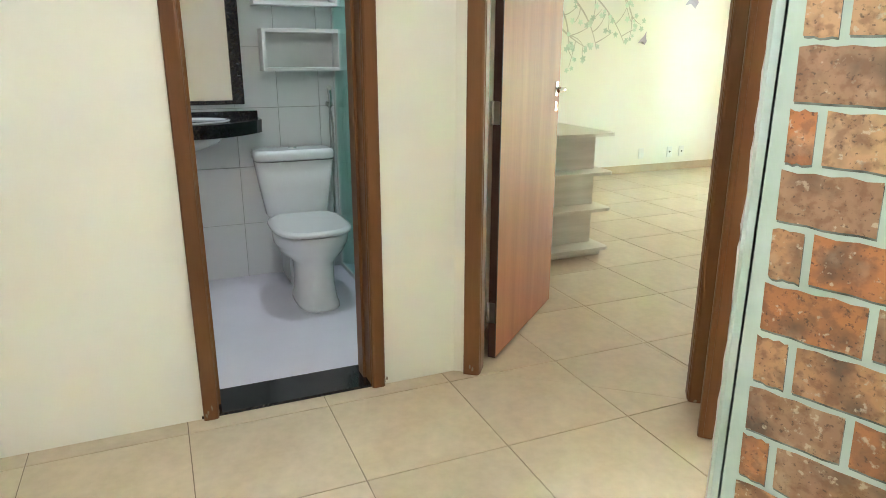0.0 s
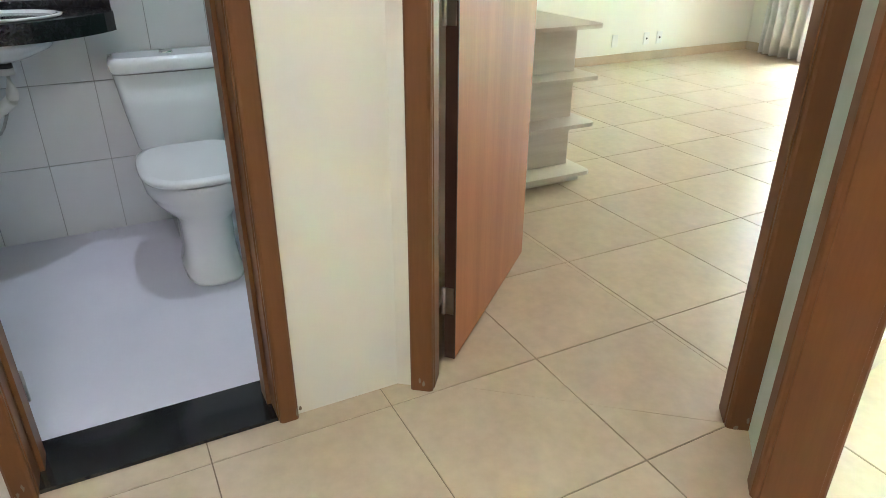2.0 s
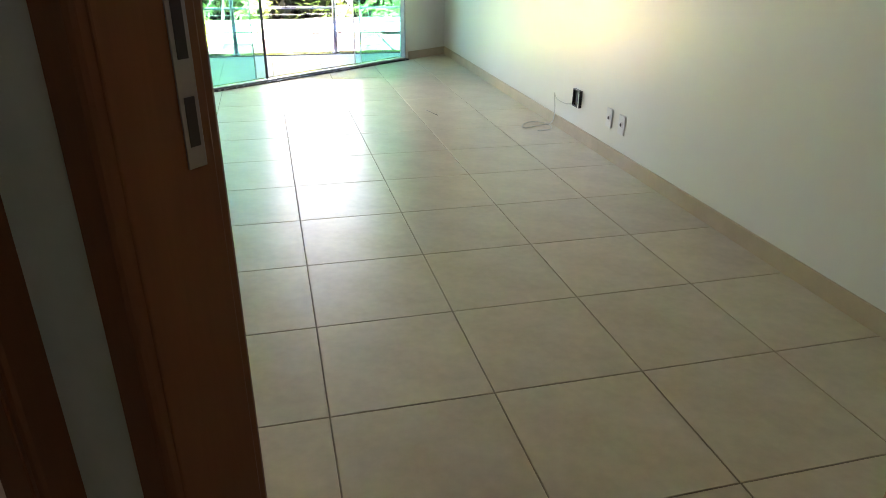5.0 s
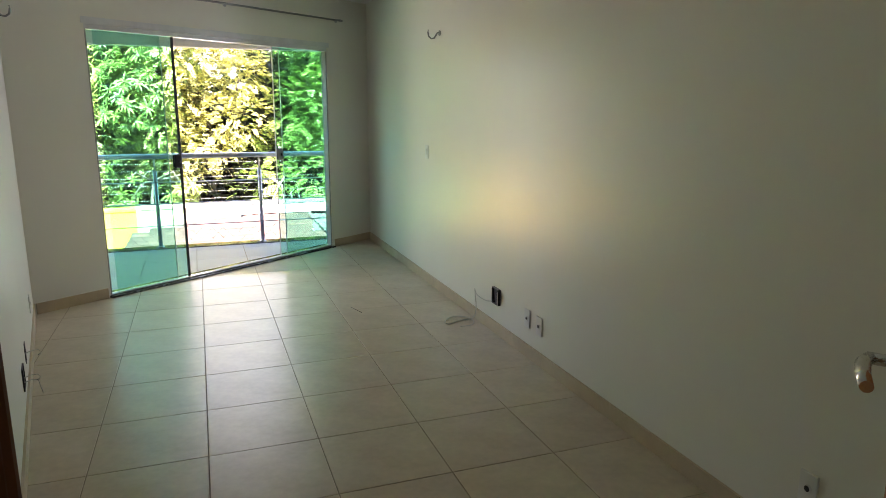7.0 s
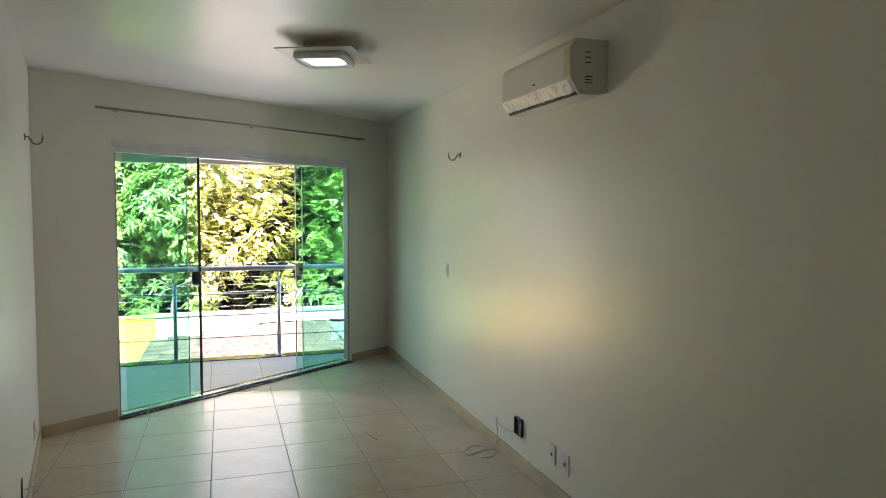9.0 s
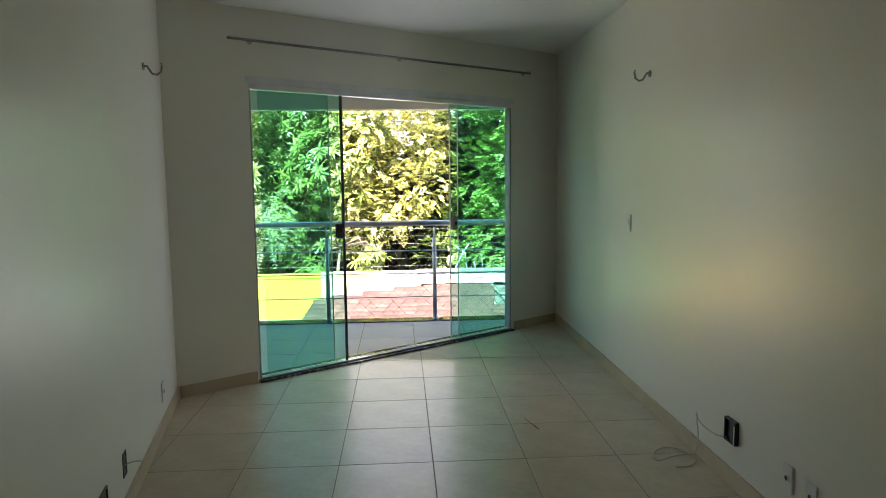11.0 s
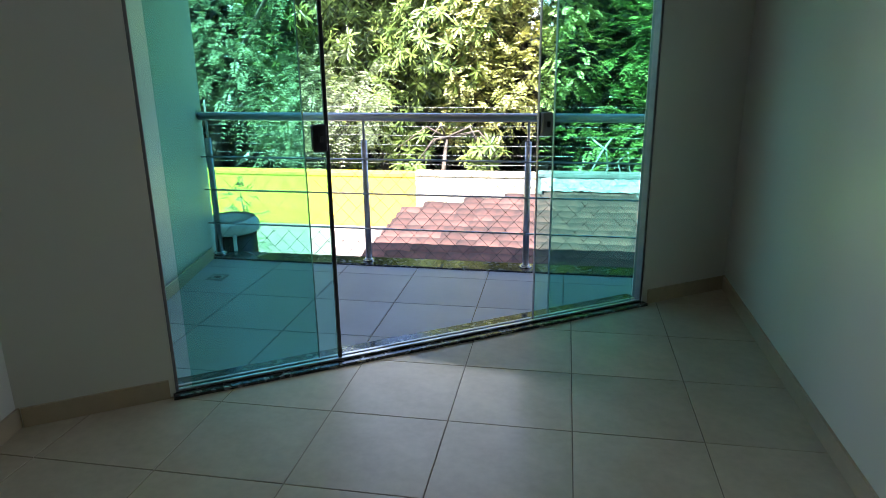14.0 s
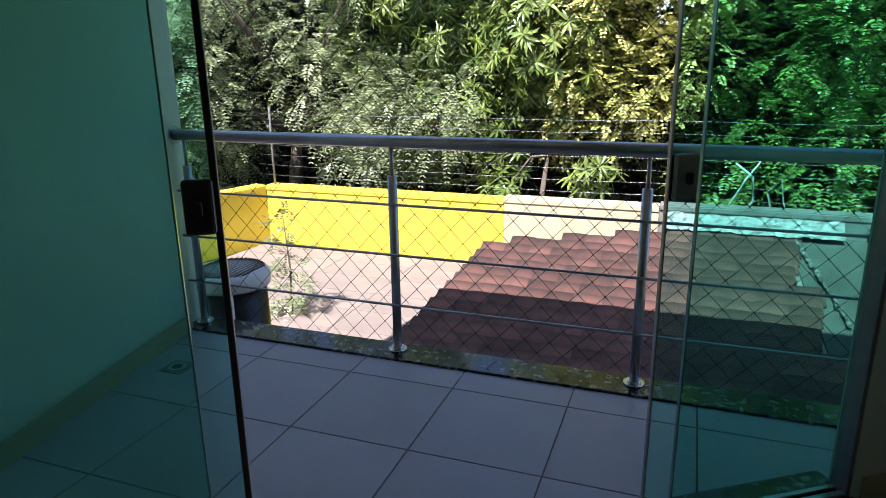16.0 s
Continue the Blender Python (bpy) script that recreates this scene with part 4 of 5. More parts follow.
# ---------------------------------------------------------------- sockets, switches, cables
def plate(name, m, label, category, w=0.072, h=0.118, switch=False, round_hole=True):
    """A white wall plate; its back lies in the plane y = 0 of m, its face looks to -y."""
    th = thing(name, label, category, m)
    bm = bmesh.new()
    box(bm, -w / 2, -0.009, -h / 2, w / 2, -0.0005, h / 2)
    bevel(bm, 0.003)
    pl = part("cover", bm, M_WHITE, th)
    if switch:
        boxpart("rocker", (-0.012, -0.014, -0.024, 0.012, -0.009, 0.024), M_WHITE, th, "white rocker switch", b=0.002)
    elif round_hole:
        bm = bmesh.new()
        rod(bm, (0, -0.0085, 0), (0, -0.0125, 0), 0.017, 16)
        part("socket_insert", bm, M_WHITE, th)
        bm = bmesh.new()
        rod(bm, (0.0, -0.0124, 0), (0, -0.0128, 0), 0.011, 14)
        part("socket_hole", bm, M_DARK, th)
    return th


def on_right(y, z):
    return pose(RX, y, z, 0, 0, -90)


lwm, _ = along(L0, L1)
ldir = (Vector((*L1, 0)) - Vector((*L0, 0))).normalized()


def on_left(y, z):
    k = (y - L0[1]) / ldir.y
    p = Vector((*L0, 0)) + ldir * k
    return Matrix.Translation((p.x, p.y, z)) @ lwm.to_3x3().to_4x4()


plate("wall_socket", on_right(3.17, 0.255), "white wall socket plate low on the wall", "socket")
plate("wall_socket", on_right(3.01, 0.25), "white wall socket plate low on the wall", "socket")
plate("wall_socket", on_right(1.065, 0.285), "white wall socket plate near the door", "socket")
plate("light_switch", on_right(5.165, 1.18), "white light switch plate on the wall", "switch", switch=True)
plate("wall_socket", on_left(4.64, 0.235), "white wall socket plate above the skirting", "socket")
for y, k in ((3.49, 0), (3.89, 1), (4.06, 1)):
    plate("wall_socket", pose(-4.42, y, 0.21, 0, 0, 90), "white wall plate in the children's room", "socket", round_hole=bool(k))


def open_box(m, label, w, h, proud):
    """An uncovered black wall box, its rim standing proud of the plaster, with the dark inside sunk in it."""
    th = thing("junction_box", label, "junction box", m)
    t = 0.006
    bm = bmesh.new()
    for d in ((-w / 2, -proud, -h / 2, -w / 2 + t, -0.0005, h / 2), (w / 2 - t, -proud, -h / 2, w / 2, -0.0005, h / 2),
              (-w / 2 + t, -proud, h / 2 - t, w / 2 - t, -0.0005, h / 2), (-w / 2 + t, -proud, -h / 2, w / 2 - t, -0.0005, -h / 2 + t)):
        box(bm, *d)
    part("rim", bm, M_DARK, th)
    boxpart("inside", (-w / 2 + t, -0.35 * proud, -h / 2 + t, w / 2 - t, -0.0006, h / 2 - t), M_DARK, th, "sunk dark inside of the box", b=0)
    for sx in (-1, 1):
        bm = bmesh.new()
        box(bm, sx * w * 0.36 - 0.006, -0.8 * proud, -h / 2 + t, sx * w * 0.36 + 0.006, -0.35 * proud, -h / 2 + t + 0.012)
        part("screw_lug", bm, M_DARK, th)
    return th


jb = open_box(on_right(3.635, 0.275), "open black wall box with trailing cable", 0.105, 0.115, 0.022)
# white strip paints the light caught along the black box's side
bm = bmesh.new()
box(bm, 0.047, -0.026, -0.055, 0.0525, -0.0225, 0.04)
part("lit_edge", bm, M_WHITE, jb, "thin white strip painted as the box's side-lit edge")
for y, z, w, h, pr in ((3.615, 0.228, 0.07, 0.112, 0.004), (3.235, 0.222, 0.115, 0.115, 0.008)):
    j = open_box(on_left(y, z), "open black wall box with loose wires", w, h, pr)
    for k in range(1 if w < 0.1 else 2):
        bm = bmesh.new()
        tube(bm, [(0.0, -0.003, -0.005 - 0.025 * k), (0.012, -0.035, 0.002 - 0.025 * k), (0.018, -0.065, 0.0 - 0.03 * k), (0.012, -0.078 + 0.006 * k, -0.018 - 0.05 * k), (0.004, -0.06 - 0.02 * k, -0.026 - 0.075 * k)], 0.0026, 6)
        part("wire", bm, M_CABLE, j)
cab = thing("loose_cable", "thin off-white cable curled on the floor", "cable")
bm = bmesh.new()
ctrl = [(2.215, 3.69, 0.225), (2.2, 3.75, 0.215), (2.195, 3.86, 0.215), (2.2, 3.93, 0.225), (2.205, 3.965, 0.245), (2.21, 3.965, 0.2), (2.214, 3.955, 0.12), (2.215, 3.97, 0.05), (2.19, 3.98, 0.012), (2.13, 3.99, 0.005), (2.05, 3.96, 0.005),
        (1.99, 3.93, 0.005), (1.975, 3.975, 0.005), (2.02, 4.05, 0.005), (2.09, 4.09, 0.006), (2.16, 4.05, 0.008), (2.19, 3.98, 0.006), (2.175, 3.9, 0.005), (2.12, 3.85, 0.005), (2.04, 3.855, 0.005)]
fine = []
for i in range(len(ctrl) - 1):
    p0, p1, p2, p3 = (Vector(ctrl[max(0, min(len(ctrl) - 1, i + k))]) for k in (-1, 0, 1, 2))
    for k in range(6):
        t = k / 6
        fine.append(0.5 * (2 * p1 + (p2 - p0) * t + (2 * p0 - 5 * p1 + 4 * p2 - p3) * t * t + (3 * p1 - p0 - 3 * p2 + p3) * t ** 3))
tube(bm, [(p.x, p.y, max(p.z, 0.004)) for p in fine], 0.0034, 8)
part("cord", bm, M_CABLE, cab)
bm = bmesh.new()
rod(bm, (1.45, 4.42, 0.003), (1.40, 4.6, 0.003), 0.002, 6)
tagged(part("wire_scrap", bm, M_DARK), "short dark scrap of wire on the floor", "wire")


def hook(m, label):
    th = thing("hammock_hook", label, "hook", m)
    bm = bmesh.new()
    rod(bm, (0, -0.0005, 0), (0, -0.008, 0), 0.022, 16)
    part("rose", bm, M_NICKEL, th)
    bm = bmesh.new()
    tube(bm, [(0, -0.006, 0), (0, -0.022, 0.004), (0, -0.036, -0.018), (0, -0.05, -0.04), (0, -0.075, -0.045), (0, -0.098, -0.028), (0, -0.104, 0.006), (0, -0.1, 0.022)], 0.0065, 10)
    part("hook", bm, M_NICKEL, th)


hook(on_right(4.84, 2.15), "steel hammock hook screwed into the wall")
hook(on_left(4.62, 2.16), "steel hammock hook screwed into the wall")

# curtain rod over the balcony doors
cr = thing("curtain_rod", "thin grey metal curtain rod on small brackets", "curtain rod", wm)
ra, rb = S0 - 0.16, S1 + 0.19
bm = bmesh.new()
rod(bm, (ra, -0.06, 2.478), (rb, -0.06, 2.478), 0.0095)
part("rod", bm, M_NICKEL, cr)
for s in (ra + 0.18, (ra + rb) / 2, rb - 0.04):
    bm = bmesh.new()
    rod(bm, (s, -0.0005, 2.478), (s, -0.075, 2.484), 0.006)
    rod(bm, (s, -0.0005, 2.478), (s, -0.004, 2.478), 0.02, 12)
    part("bracket", bm, M_STEEL, cr)
bm = bmesh.new()
tube(bm, [(rb - 0.08, -0.06, 2.478), (rb - 0.02, -0.045, 2.495), (rb + 0.01, -0.03, 2.5)], 0.004)
part("finial", bm, M_STEEL, cr)


# ---------------------------------------------------------------- air conditioner and ceiling lamp
def air_conditioner():
    th = thing("air_conditioner", "white split air conditioner with taped cardboard over its vent", "air conditioner", on_right(3.08, 2.42))
    w, h, d = 0.86, 0.275, 0.205
    prof = [(-0.0005, -h / 2 + 0.012), (-0.0005, h / 2), (-d + 0.02, h / 2), (-d, h / 2 - 0.03), (-d - 0.004, -h / 2 + 0.075), (-d + 0.045, -h / 2), (-0.06, -h / 2)]
    rot = Matrix(((0, 0, 1, 0), (1, 0, 0, 0), (0, 1, 0, 0), (0, 0, 0, 1)))
    bm = bmesh.new()
    prism(bm, prof, -w / 2, w / 2, rot)
    bmesh.ops.recalc_face_normals(bm, faces=bm.faces)
    bevel(bm, 0.006)
    part("body", bm, M_AC, th)
    n = Vector((0, -0.075, -0.049)).normalized()
    a, b = Vector((0, -d - 0.004, -h / 2 + 0.075)), Vector((0, -d + 0.045, -h / 2))
    bm = bmesh.new()
    rd2 = random.Random(8)
    us = [-w / 2 + 0.03 + (w - 0.06) * k / 14 for k in range(15)]
    lo = [bm.verts.new(a + Vector((u, 0, 0)) + n * (0.004 + rd2.uniform(0, 0.003)) + (b - a) * 0.06) for u in us]
    hi = [bm.verts.new(a + Vector((u, 0, 0)) + n * (0.004 + rd2.uniform(0, 0.003)) + (b - a) * (0.80 + rd2.uniform(-0.06, 0.05))) for u in us]
    for k in range(14):
        bm.faces.new((lo[k], hi[k], hi[k + 1], lo[k + 1]))
    fl = part("vent_film", bm, M_FILM, th, "torn crumpled film taped over the vent")
    fl.modifiers.new("thickness", "SOLIDIFY").thickness = 0.001
    bm = bmesh.new()
    for k in range(2):
        q = a.lerp(b, 0.86 + 0.09 * k)
        box(bm, -w / 2 + 0.02, q.y - 0.004, q.z - 0.004, w / 2 - 0.02, q.y + 0.004, q.z + 0.004)
    part("vent_slot", bm, M_DARK, th)
    boxpart("badge", (0.0, -d - 0.0058, -0.03, 0.032, -d - 0.003, -0.022), M_DARK, th, b=0)
    for z in (0.07, 0.045, 0.02, -0.05, -0.065, -0.08):
        boxpart("label_bar", (w / 2 - 0.0005, -0.13, z - 0.0025, w / 2 + 0.0012, -0.1 + (0.012 if z < 0 else 0), z + 0.0025), M_DARK, th, b=0)
    boxpart("sticker", (w / 2 - 0.075, -d - 0.0052, -0.045, w / 2 - 0.012, -d - 0.002, h / 2 - 0.04), M_STICK, th, "yellowish energy sticker", b=0)
    return th


M_AC = mat("aged_white_plastic", (0.70, 0.69, 0.62), 0.4, second=(0.66, 0.65, 0.58), scale=2, grain=90)
M_FILM = mat("crumpled_translucent_film", (0.34, 0.33, 0.32), 0.35, second=(0.17, 0.165, 0.16), scale=22, grain=60, bump=0.6, contrast=(0.35, 0.5))
M_STICK = mat("yellowed_sticker", (0.62, 0.58, 0.36), 0.5, scale=9, grain=80)
air_conditioner()

cl = thing("ceiling_lamp", "square ceiling lamp with frosted glass tray, faintly glowing", "ceiling lamp", pose(1.0, 3.87, ROOM_Z, 0, 0, -26))
boxpart("mount", (-0.1, -0.1, -0.06, 0.1, 0.1, -0.0005), M_AC, cl)
boxpart("plate", (-0.235, -0.235, -0.068, 0.235, 0.235, -0.06), M_AC, cl)
M_LAMPGLASS = bpy.data.materials.new("glowing_frosted_glass")
M_LAMPGLASS.use_nodes = True
b_ = M_LAMPGLASS.node_tree.nodes["Principled BSDF"]
b_.inputs["Base Color"].default_value = (0.8, 0.84, 0.84, 1)
b_.inputs["Roughness"].default_value = 0.18
# weak glow added so that the glass looks bright
b_.inputs["Emission Color"].default_value, b_.inputs["Emission Strength"].default_value = (0.88, 0.97, 1.0, 1), 0.075
bm = bmesh.new()
loft(bm, [oval(0, 0, 0.155, 0.155, -0.068, 24, 9), oval(0, 0, 0.16, 0.16, -0.09, 24, 9), oval(0, 0, 0.15, 0.15, -0.108, 24, 9), oval(0, 0, 0.138, 0.138, -0.108, 24, 9), oval(0, 0, 0.138, 0.138, -0.072, 24, 9)], close=False)
part("glass_rim", bm, M_CERAMIC, cl, "faceted clear glass rim")
bm = bmesh.new()
loft(bm, [oval(0, 0, 0.115, 0.115, -0.07, 24, 7), oval(0, 0, 0.115, 0.115, -0.095, 24, 7), oval(0, 0, 0.105, 0.105, -0.1, 24, 7)])
part("diffuser", bm, M_LAMPGLASS, cl, "bright frosted diffuser")

# ---------------------------------------------------------------- balcony sliding doors
gd = thing("window_2", "teal tinted glass sliding balcony doors, middle panels slid open", "sliding door", wm, kind="structure")
T = S1 - S0
for a, b, y in ((0.012, 0.655, 0.048), (0.07, 0.745, 0.013), (1.955, T - 0.012, 0.048), (1.838, T - 0.07, 0.013)):
    p = boxpart("pane", (S0 + a, y, 0.03, S0 + b, y + 0.008, WIN_TOP - 0.035), M_GLASS, gd, b=0)
    p.visible_shadow = False
boxpart("edge_seal", (S0 + 0.741, 0.004, 0.03, S0 + 0.757, 0.028, WIN_TOP - 0.035), M_DARK, gd, "dark vertical edge seal")
boxpart("edge_seal", (S0 + 1.834, 0.008, 0.03, S0 + 1.84, 0.024, WIN_TOP - 0.035), M_STEEL, gd, "thin steel edge")
for s in (0.655, 1.955):
    boxpart("edge_seal", (S0 + s - 0.002, 0.046, 0.03, S0 + s + 0.002, 0.058, WIN_TOP - 0.035), M_STEEL, gd, "thin polished glass edge", b=0)
boxpart("track", (S0, 0.002, 0.0165, S1, 0.026, 0.028), M_STEEL, gd)
boxpart("track", (S0, 0.043, 0.0165, S1, 0.063, 0.026), M_STEEL, gd)
boxpart("head_track", (S0, 0.002, WIN_TOP - 0.04, S1, 0.07, WIN_TOP - 0.0005), M_ALU, gd)
for a, b in ((S0 + 0.0005, S0 + 0.014), (S1 - 0.016, S1 - 0.0005)):
    boxpart("jamb_profile", (a, 0.002, 0.0165, b, 0.07, WIN_TOP - 0.04), M_NICKEL, gd)
bm = bmesh.new()
box(bm, S0 - 0.02, -0.006, WIN_TOP, S1 + 0.03, -0.0005, WIN_TOP + 0.05)
part("head_trim", bm, M_ALU, gd)
for s, mt in ((0.714, M_DARK), (1.876, M_NICKEL)):
    lk = boxpart("lock", (S0 + s - 0.032, -0.012, 1.03, S0 + s + 0.032, 0.012, 1.15), mt, gd, "box lock on the glass", b=0.008)
    boxpart("thumb_turn", (S0 + s - 0.008, -0.026, 1.075, S0 + s + 0.008, -0.012, 1.105), M_DARK, lk, b=0.003)
    boxpart("lock_back", (S0 + s - 0.03, 0.0215, 1.035, S0 + s + 0.03, 0.038, 1.145), M_DARK, lk, b=0.006)

# ---------------------------------------------------------------- balcony railing, net, drain
RY = 7.565
rl = thing("balcony_railing", "brushed steel balcony railing with thin horizontal bars", "railing", pose(0, RY, 0.012))
bm = bmesh.new()
rod(bm, (-1.345, 0, 1.015), (RX - 0.003, 0, 1.015), 0.0285, 20)
part("top_rail", bm, M_STEEL, rl, "thick brushed steel handrail")
for x0, x1 in ((-1.352, -1.338), (RX - 0.014, RX - 0.001)):
    bm = bmesh.new()
    rod(bm, (x0, 0, 1.015), (x1, 0, 1.015), 0.047, 20)
    part("wall_flange", bm, M_STEEL, rl)
for x in (-1.285, -0.13, 0.99, 2.11):
    bm = bmesh.new()
    rod(bm, (x, 0, 0.001), (x, 0, 0.86), 0.0215, 16)
    ps = part("post", bm, M_STEEL, rl)
    bm = bmesh.new()
    rod(bm, (x, 0, 0.86), (x, 0, 0.99), 0.009, 12)
    part("post_pin", bm, M_STEEL, ps)
    bm = bmesh.new()
    rod(bm, (x, 0, 0.0005), (x, 0, 0.008), 0.045, 20)
    rod(bm, (x, 0, 0.008), (x, 0, 0.02), 0.03, 18)
    part("base_flange", bm, M_CHROME, ps, "polished round base flange")
for z in (0.24, 0.49, 0.73):
    bm = bmesh.new()
    rod(bm, (-1.34, -0.024, z), (RX - 0.002, -0.024, z), 0.0062, 10)
    part("bar", bm, M_STEEL, rl)
x0, x1, z1 = -1.33, RX - 0.01, 2.18
step = 0.118
net = thing("safety_net", "thin black diamond-mesh safety net behind the railing", "net", pose(0, 7.612, 0.0))
k = x0 - z1 - step
while k < x1 + z1:
    for sgn in (1, -1):
        base_x = k if sgn > 0 else k + 0.03
        a, b = (base_x, 0.02), (base_x + sgn * (z1 - 0.02) * 0.95, z1)
        if sgn < 0:
            a, b = (base_x + z1 * 0.95, 0.02), (base_x, z1)
        # clip to the opening
        lo, hi = 0.0, 1.0
        dx = b[0] - a[0]
        for lim, s in ((x0, 1), (x1, -1)):
            u = (lim - a[0]) / dx
            if (dx > 0) == (s > 0):
                lo = max(lo, u)
            else:
                hi = min(hi, u)
        if hi - lo > 0.02:
            pa = (a[0] + dx * lo, 0, a[1] + (b[1] - a[1]) * lo)
            pz = (a[0] + dx * hi, 0, a[1] + (b[1] - a[1]) * hi)
            cord = bmesh.new()
            rod(cord, pa, pz, 0.0013, 4)
            part("cord", cord, M_NET, net)
    k += step
# knots where the cords cross
kn = bmesh.new()
for i in range(-24, 52):
    for j in range(-24, 52):
        xa, xb = x0 - z1 - step + i * step, x0 - z1 - step + j * step + 0.03 + z1 * 0.95
        z = 0.02 + (xb - xa) / (0.95 + 0.95 * z1 / (z1 - 0.02))
        x = xa + 0.95 * (z - 0.02)
        if 0.03 < z < 1.6 and x0 < x < x1:
            vs = [kn.verts.new((x + dx * 0.0042, dy * 0.003, z + dz * 0.0042)) for dx, dy, dz in ((1, 0, 0), (-1, 0, 0), (0, 1, 0), (0, -1, 0), (0, 0, 1), (0, 0, -1))]
            for f in ((0, 2, 4), (2, 1, 4), (1, 3, 4), (3, 0, 4), (2, 0, 5), (1, 2, 5), (3, 1, 5), (0, 3, 5)):
                kn.faces.new([vs[q] for q in f])
tagged(part("knots", kn, M_NET, net, "tiny knots of the net"), kind="stuff")
dr = thing("floor_drain", "round steel floor drain in a square tile plate", "drain", pose(-1.045, 7.07, 0.0012))
bm = bmesh.new()
box(bm, -0.06, -0.06, 0.0003, 0.06, 0.06, 0.003)
part("plate", bm, M_NICKEL, dr)
bm = bmesh.new()
rod(bm, (0, 0, 0.003), (0, 0, 0.005), 0.042, 22)
part("grate", bm, M_STEEL, dr)
bm = bmesh.new()
rod(bm, (0, 0, 0.005), (0, 0, 0.0062), 0.024, 18)
part("opening", bm, M_DARK, dr)


# ---------------------------------------------------------------- yard beyond the balcony
YARD = -0.85
g = bmesh.new()
vs = [g.verts.new(p) for p in ((-600, -600, YARD - 0.03), (600, -600, YARD - 0.03), (600, 600, YARD - 0.03), (-600, 600, YARD - 0.03))]
g.faces.new(vs)
tagged(part("ground", g, M_SOIL), "dark leaf-strewn soil under the trees", "ground", kind="structure")
bm = bmesh.new()
prism(bm, [(-4.6, 5.7), (2.2, 7.66), (2.2, 11.72), (-3.78, 11.72)], YARD - 0.12, YARD - 0.006)
pav = tagged(part("pavement", bm, M_CONC), "pale paved yard", "pavement", kind="structure")
lay_tiles(pav, [(-4.4, 7.68), (-0.75, 7.68), (-0.75, 11.7), (-3.80, 11.7)], -1.66, 7.7, 0.9, 0.45, YARD, M_PAVE, joint=0.006, thick=0.02)


def yard_wall(name, p0, p1, top, material, label):
    m, ln = along(p0, p1)
    th = thing(name, label, "garden wall", m, kind="structure")
    boxpart("wall_body", (0, 0, YARD - 0.02, ln, 0.16, top - 0.05), material, th, b=0)
    boxpart("coping", (0, -0.012, top - 0.05, ln, 0.19, top), material, th, "painted coping", b=0.006)
    boxpart("coping_top", (0, 0.01, top + 0.0005, ln, 0.18, top + 0.008), material, th, "weathered coping top", b=0.002)
    return th


yard_wall("garden_wall", (-3.78, 11.75), (-0.72, 11.75), -0.12, M_YELLOW, "bright yellow painted masonry garden wall")
yard_wall("garden_wall", (-0.715, 11.75), (0.9, 11.75), -0.10, M_CREAMW, "pale cream painted masonry garden wall")
yard_wall("garden_wall", (0.905, 11.75), (2.9, 11.75), -0.08, M_CONC, "grey weathered garden wall")
yard_wall("garden_wall", (-4.7, 8.6), (-3.785, 11.75), -0.12, M_YELLOW, "bright yellow painted masonry garden wall, return side")
yard_wall("garden_wall", (2.72, 12.2), (2.98, 9.0), -0.22, M_DARKCONC, "dark grey weathered concrete side wall")

# clay tile roof of the lower building
SL = 0.25
roof_m = Matrix.Translation((0, 11.9, -0.24)) @ Matrix.Rotation(math.atan(SL), 4, "X")
rf = tagged(new("lower_roof"), "weathered red clay tile roof with mossy streaks", "roof", kind="structure")
rf.matrix_basis = roof_m
bm = bmesh.new()
prism(bm, [(-1.02, -4.3), (2.4, -4.3), (2.06, 0.02), (-0.68, -0.82)], -0.10, -0.035)
part("roof_deck", bm, M_CONC, rf, "shadowed roof boarding")


def pan_tile(length, width):
    """A single curved clay tile, thicker at its lower lip."""
    bm = bmesh.new()
    n = 6
    rows = []
    for y, lift in ((0, 0.026), (-length, 0.0)):
        up, dn = [], []
        for k in range(n + 1):
            u = k / n
            z = 0.008 * math.sin(math.pi * u)
            up.append(bm.verts.new((width * (u - 0.5), y, lift + z)))
            dn.append(bm.verts.new((width * (u - 0.5), y, lift + z - 0.014)))
        rows.append((up, dn))
    for k in range(n):
        f = bm.faces.new((rows[0][0][k], rows[1][0][k], rows[1][0][k + 1], rows[0][0][k + 1]))
        f.smooth = True
        bm.faces.new((rows[0][1][k + 1], rows[1][1][k + 1], rows[1][1][k], rows[0][1][k]))
        bm.faces.new((rows[1][0][k], rows[1][1][k], rows[1][1][k + 1], rows[1][0][k + 1]))
        bm.faces.new((rows[0][0][k + 1], rows[0][1][k + 1], rows[0][1][k], rows[0][0][k]))
    bmesh.ops.recalc_face_normals(bm, faces=bm.faces)
    return mesh_of("roof_tile", bm, M_CLAY)


pt = pan_tile(0.235, 0.252)
rr = random.Random(12)
rowstep, colstep = 0.152, 0.236
for j in range(27):
    y = -0.06 - j * rowstep
    xl = -0.6 - 0.17 * min(-y, 2.4)
    xr = 2.06 + 0.09 * (-y)
    x = xl + 0.11
    while x < min(xr, 2.42):
        if y < -0.76 + 0.31 * (x + 0.7):
            o = new("roof_tile", pt)
            o.parent = rf
            o.matrix_basis = pose(x + rr.uniform(-0.006, 0.006), y + 0.0 + rr.uniform(-0.012, 0.012), -0.012 + rr.uniform(-0.003, 0.005), rr.uniform(-1.2, 1.2), rr.uniform(-2, 2), rr.uniform(-1.5, 1.5))
        x += colstep
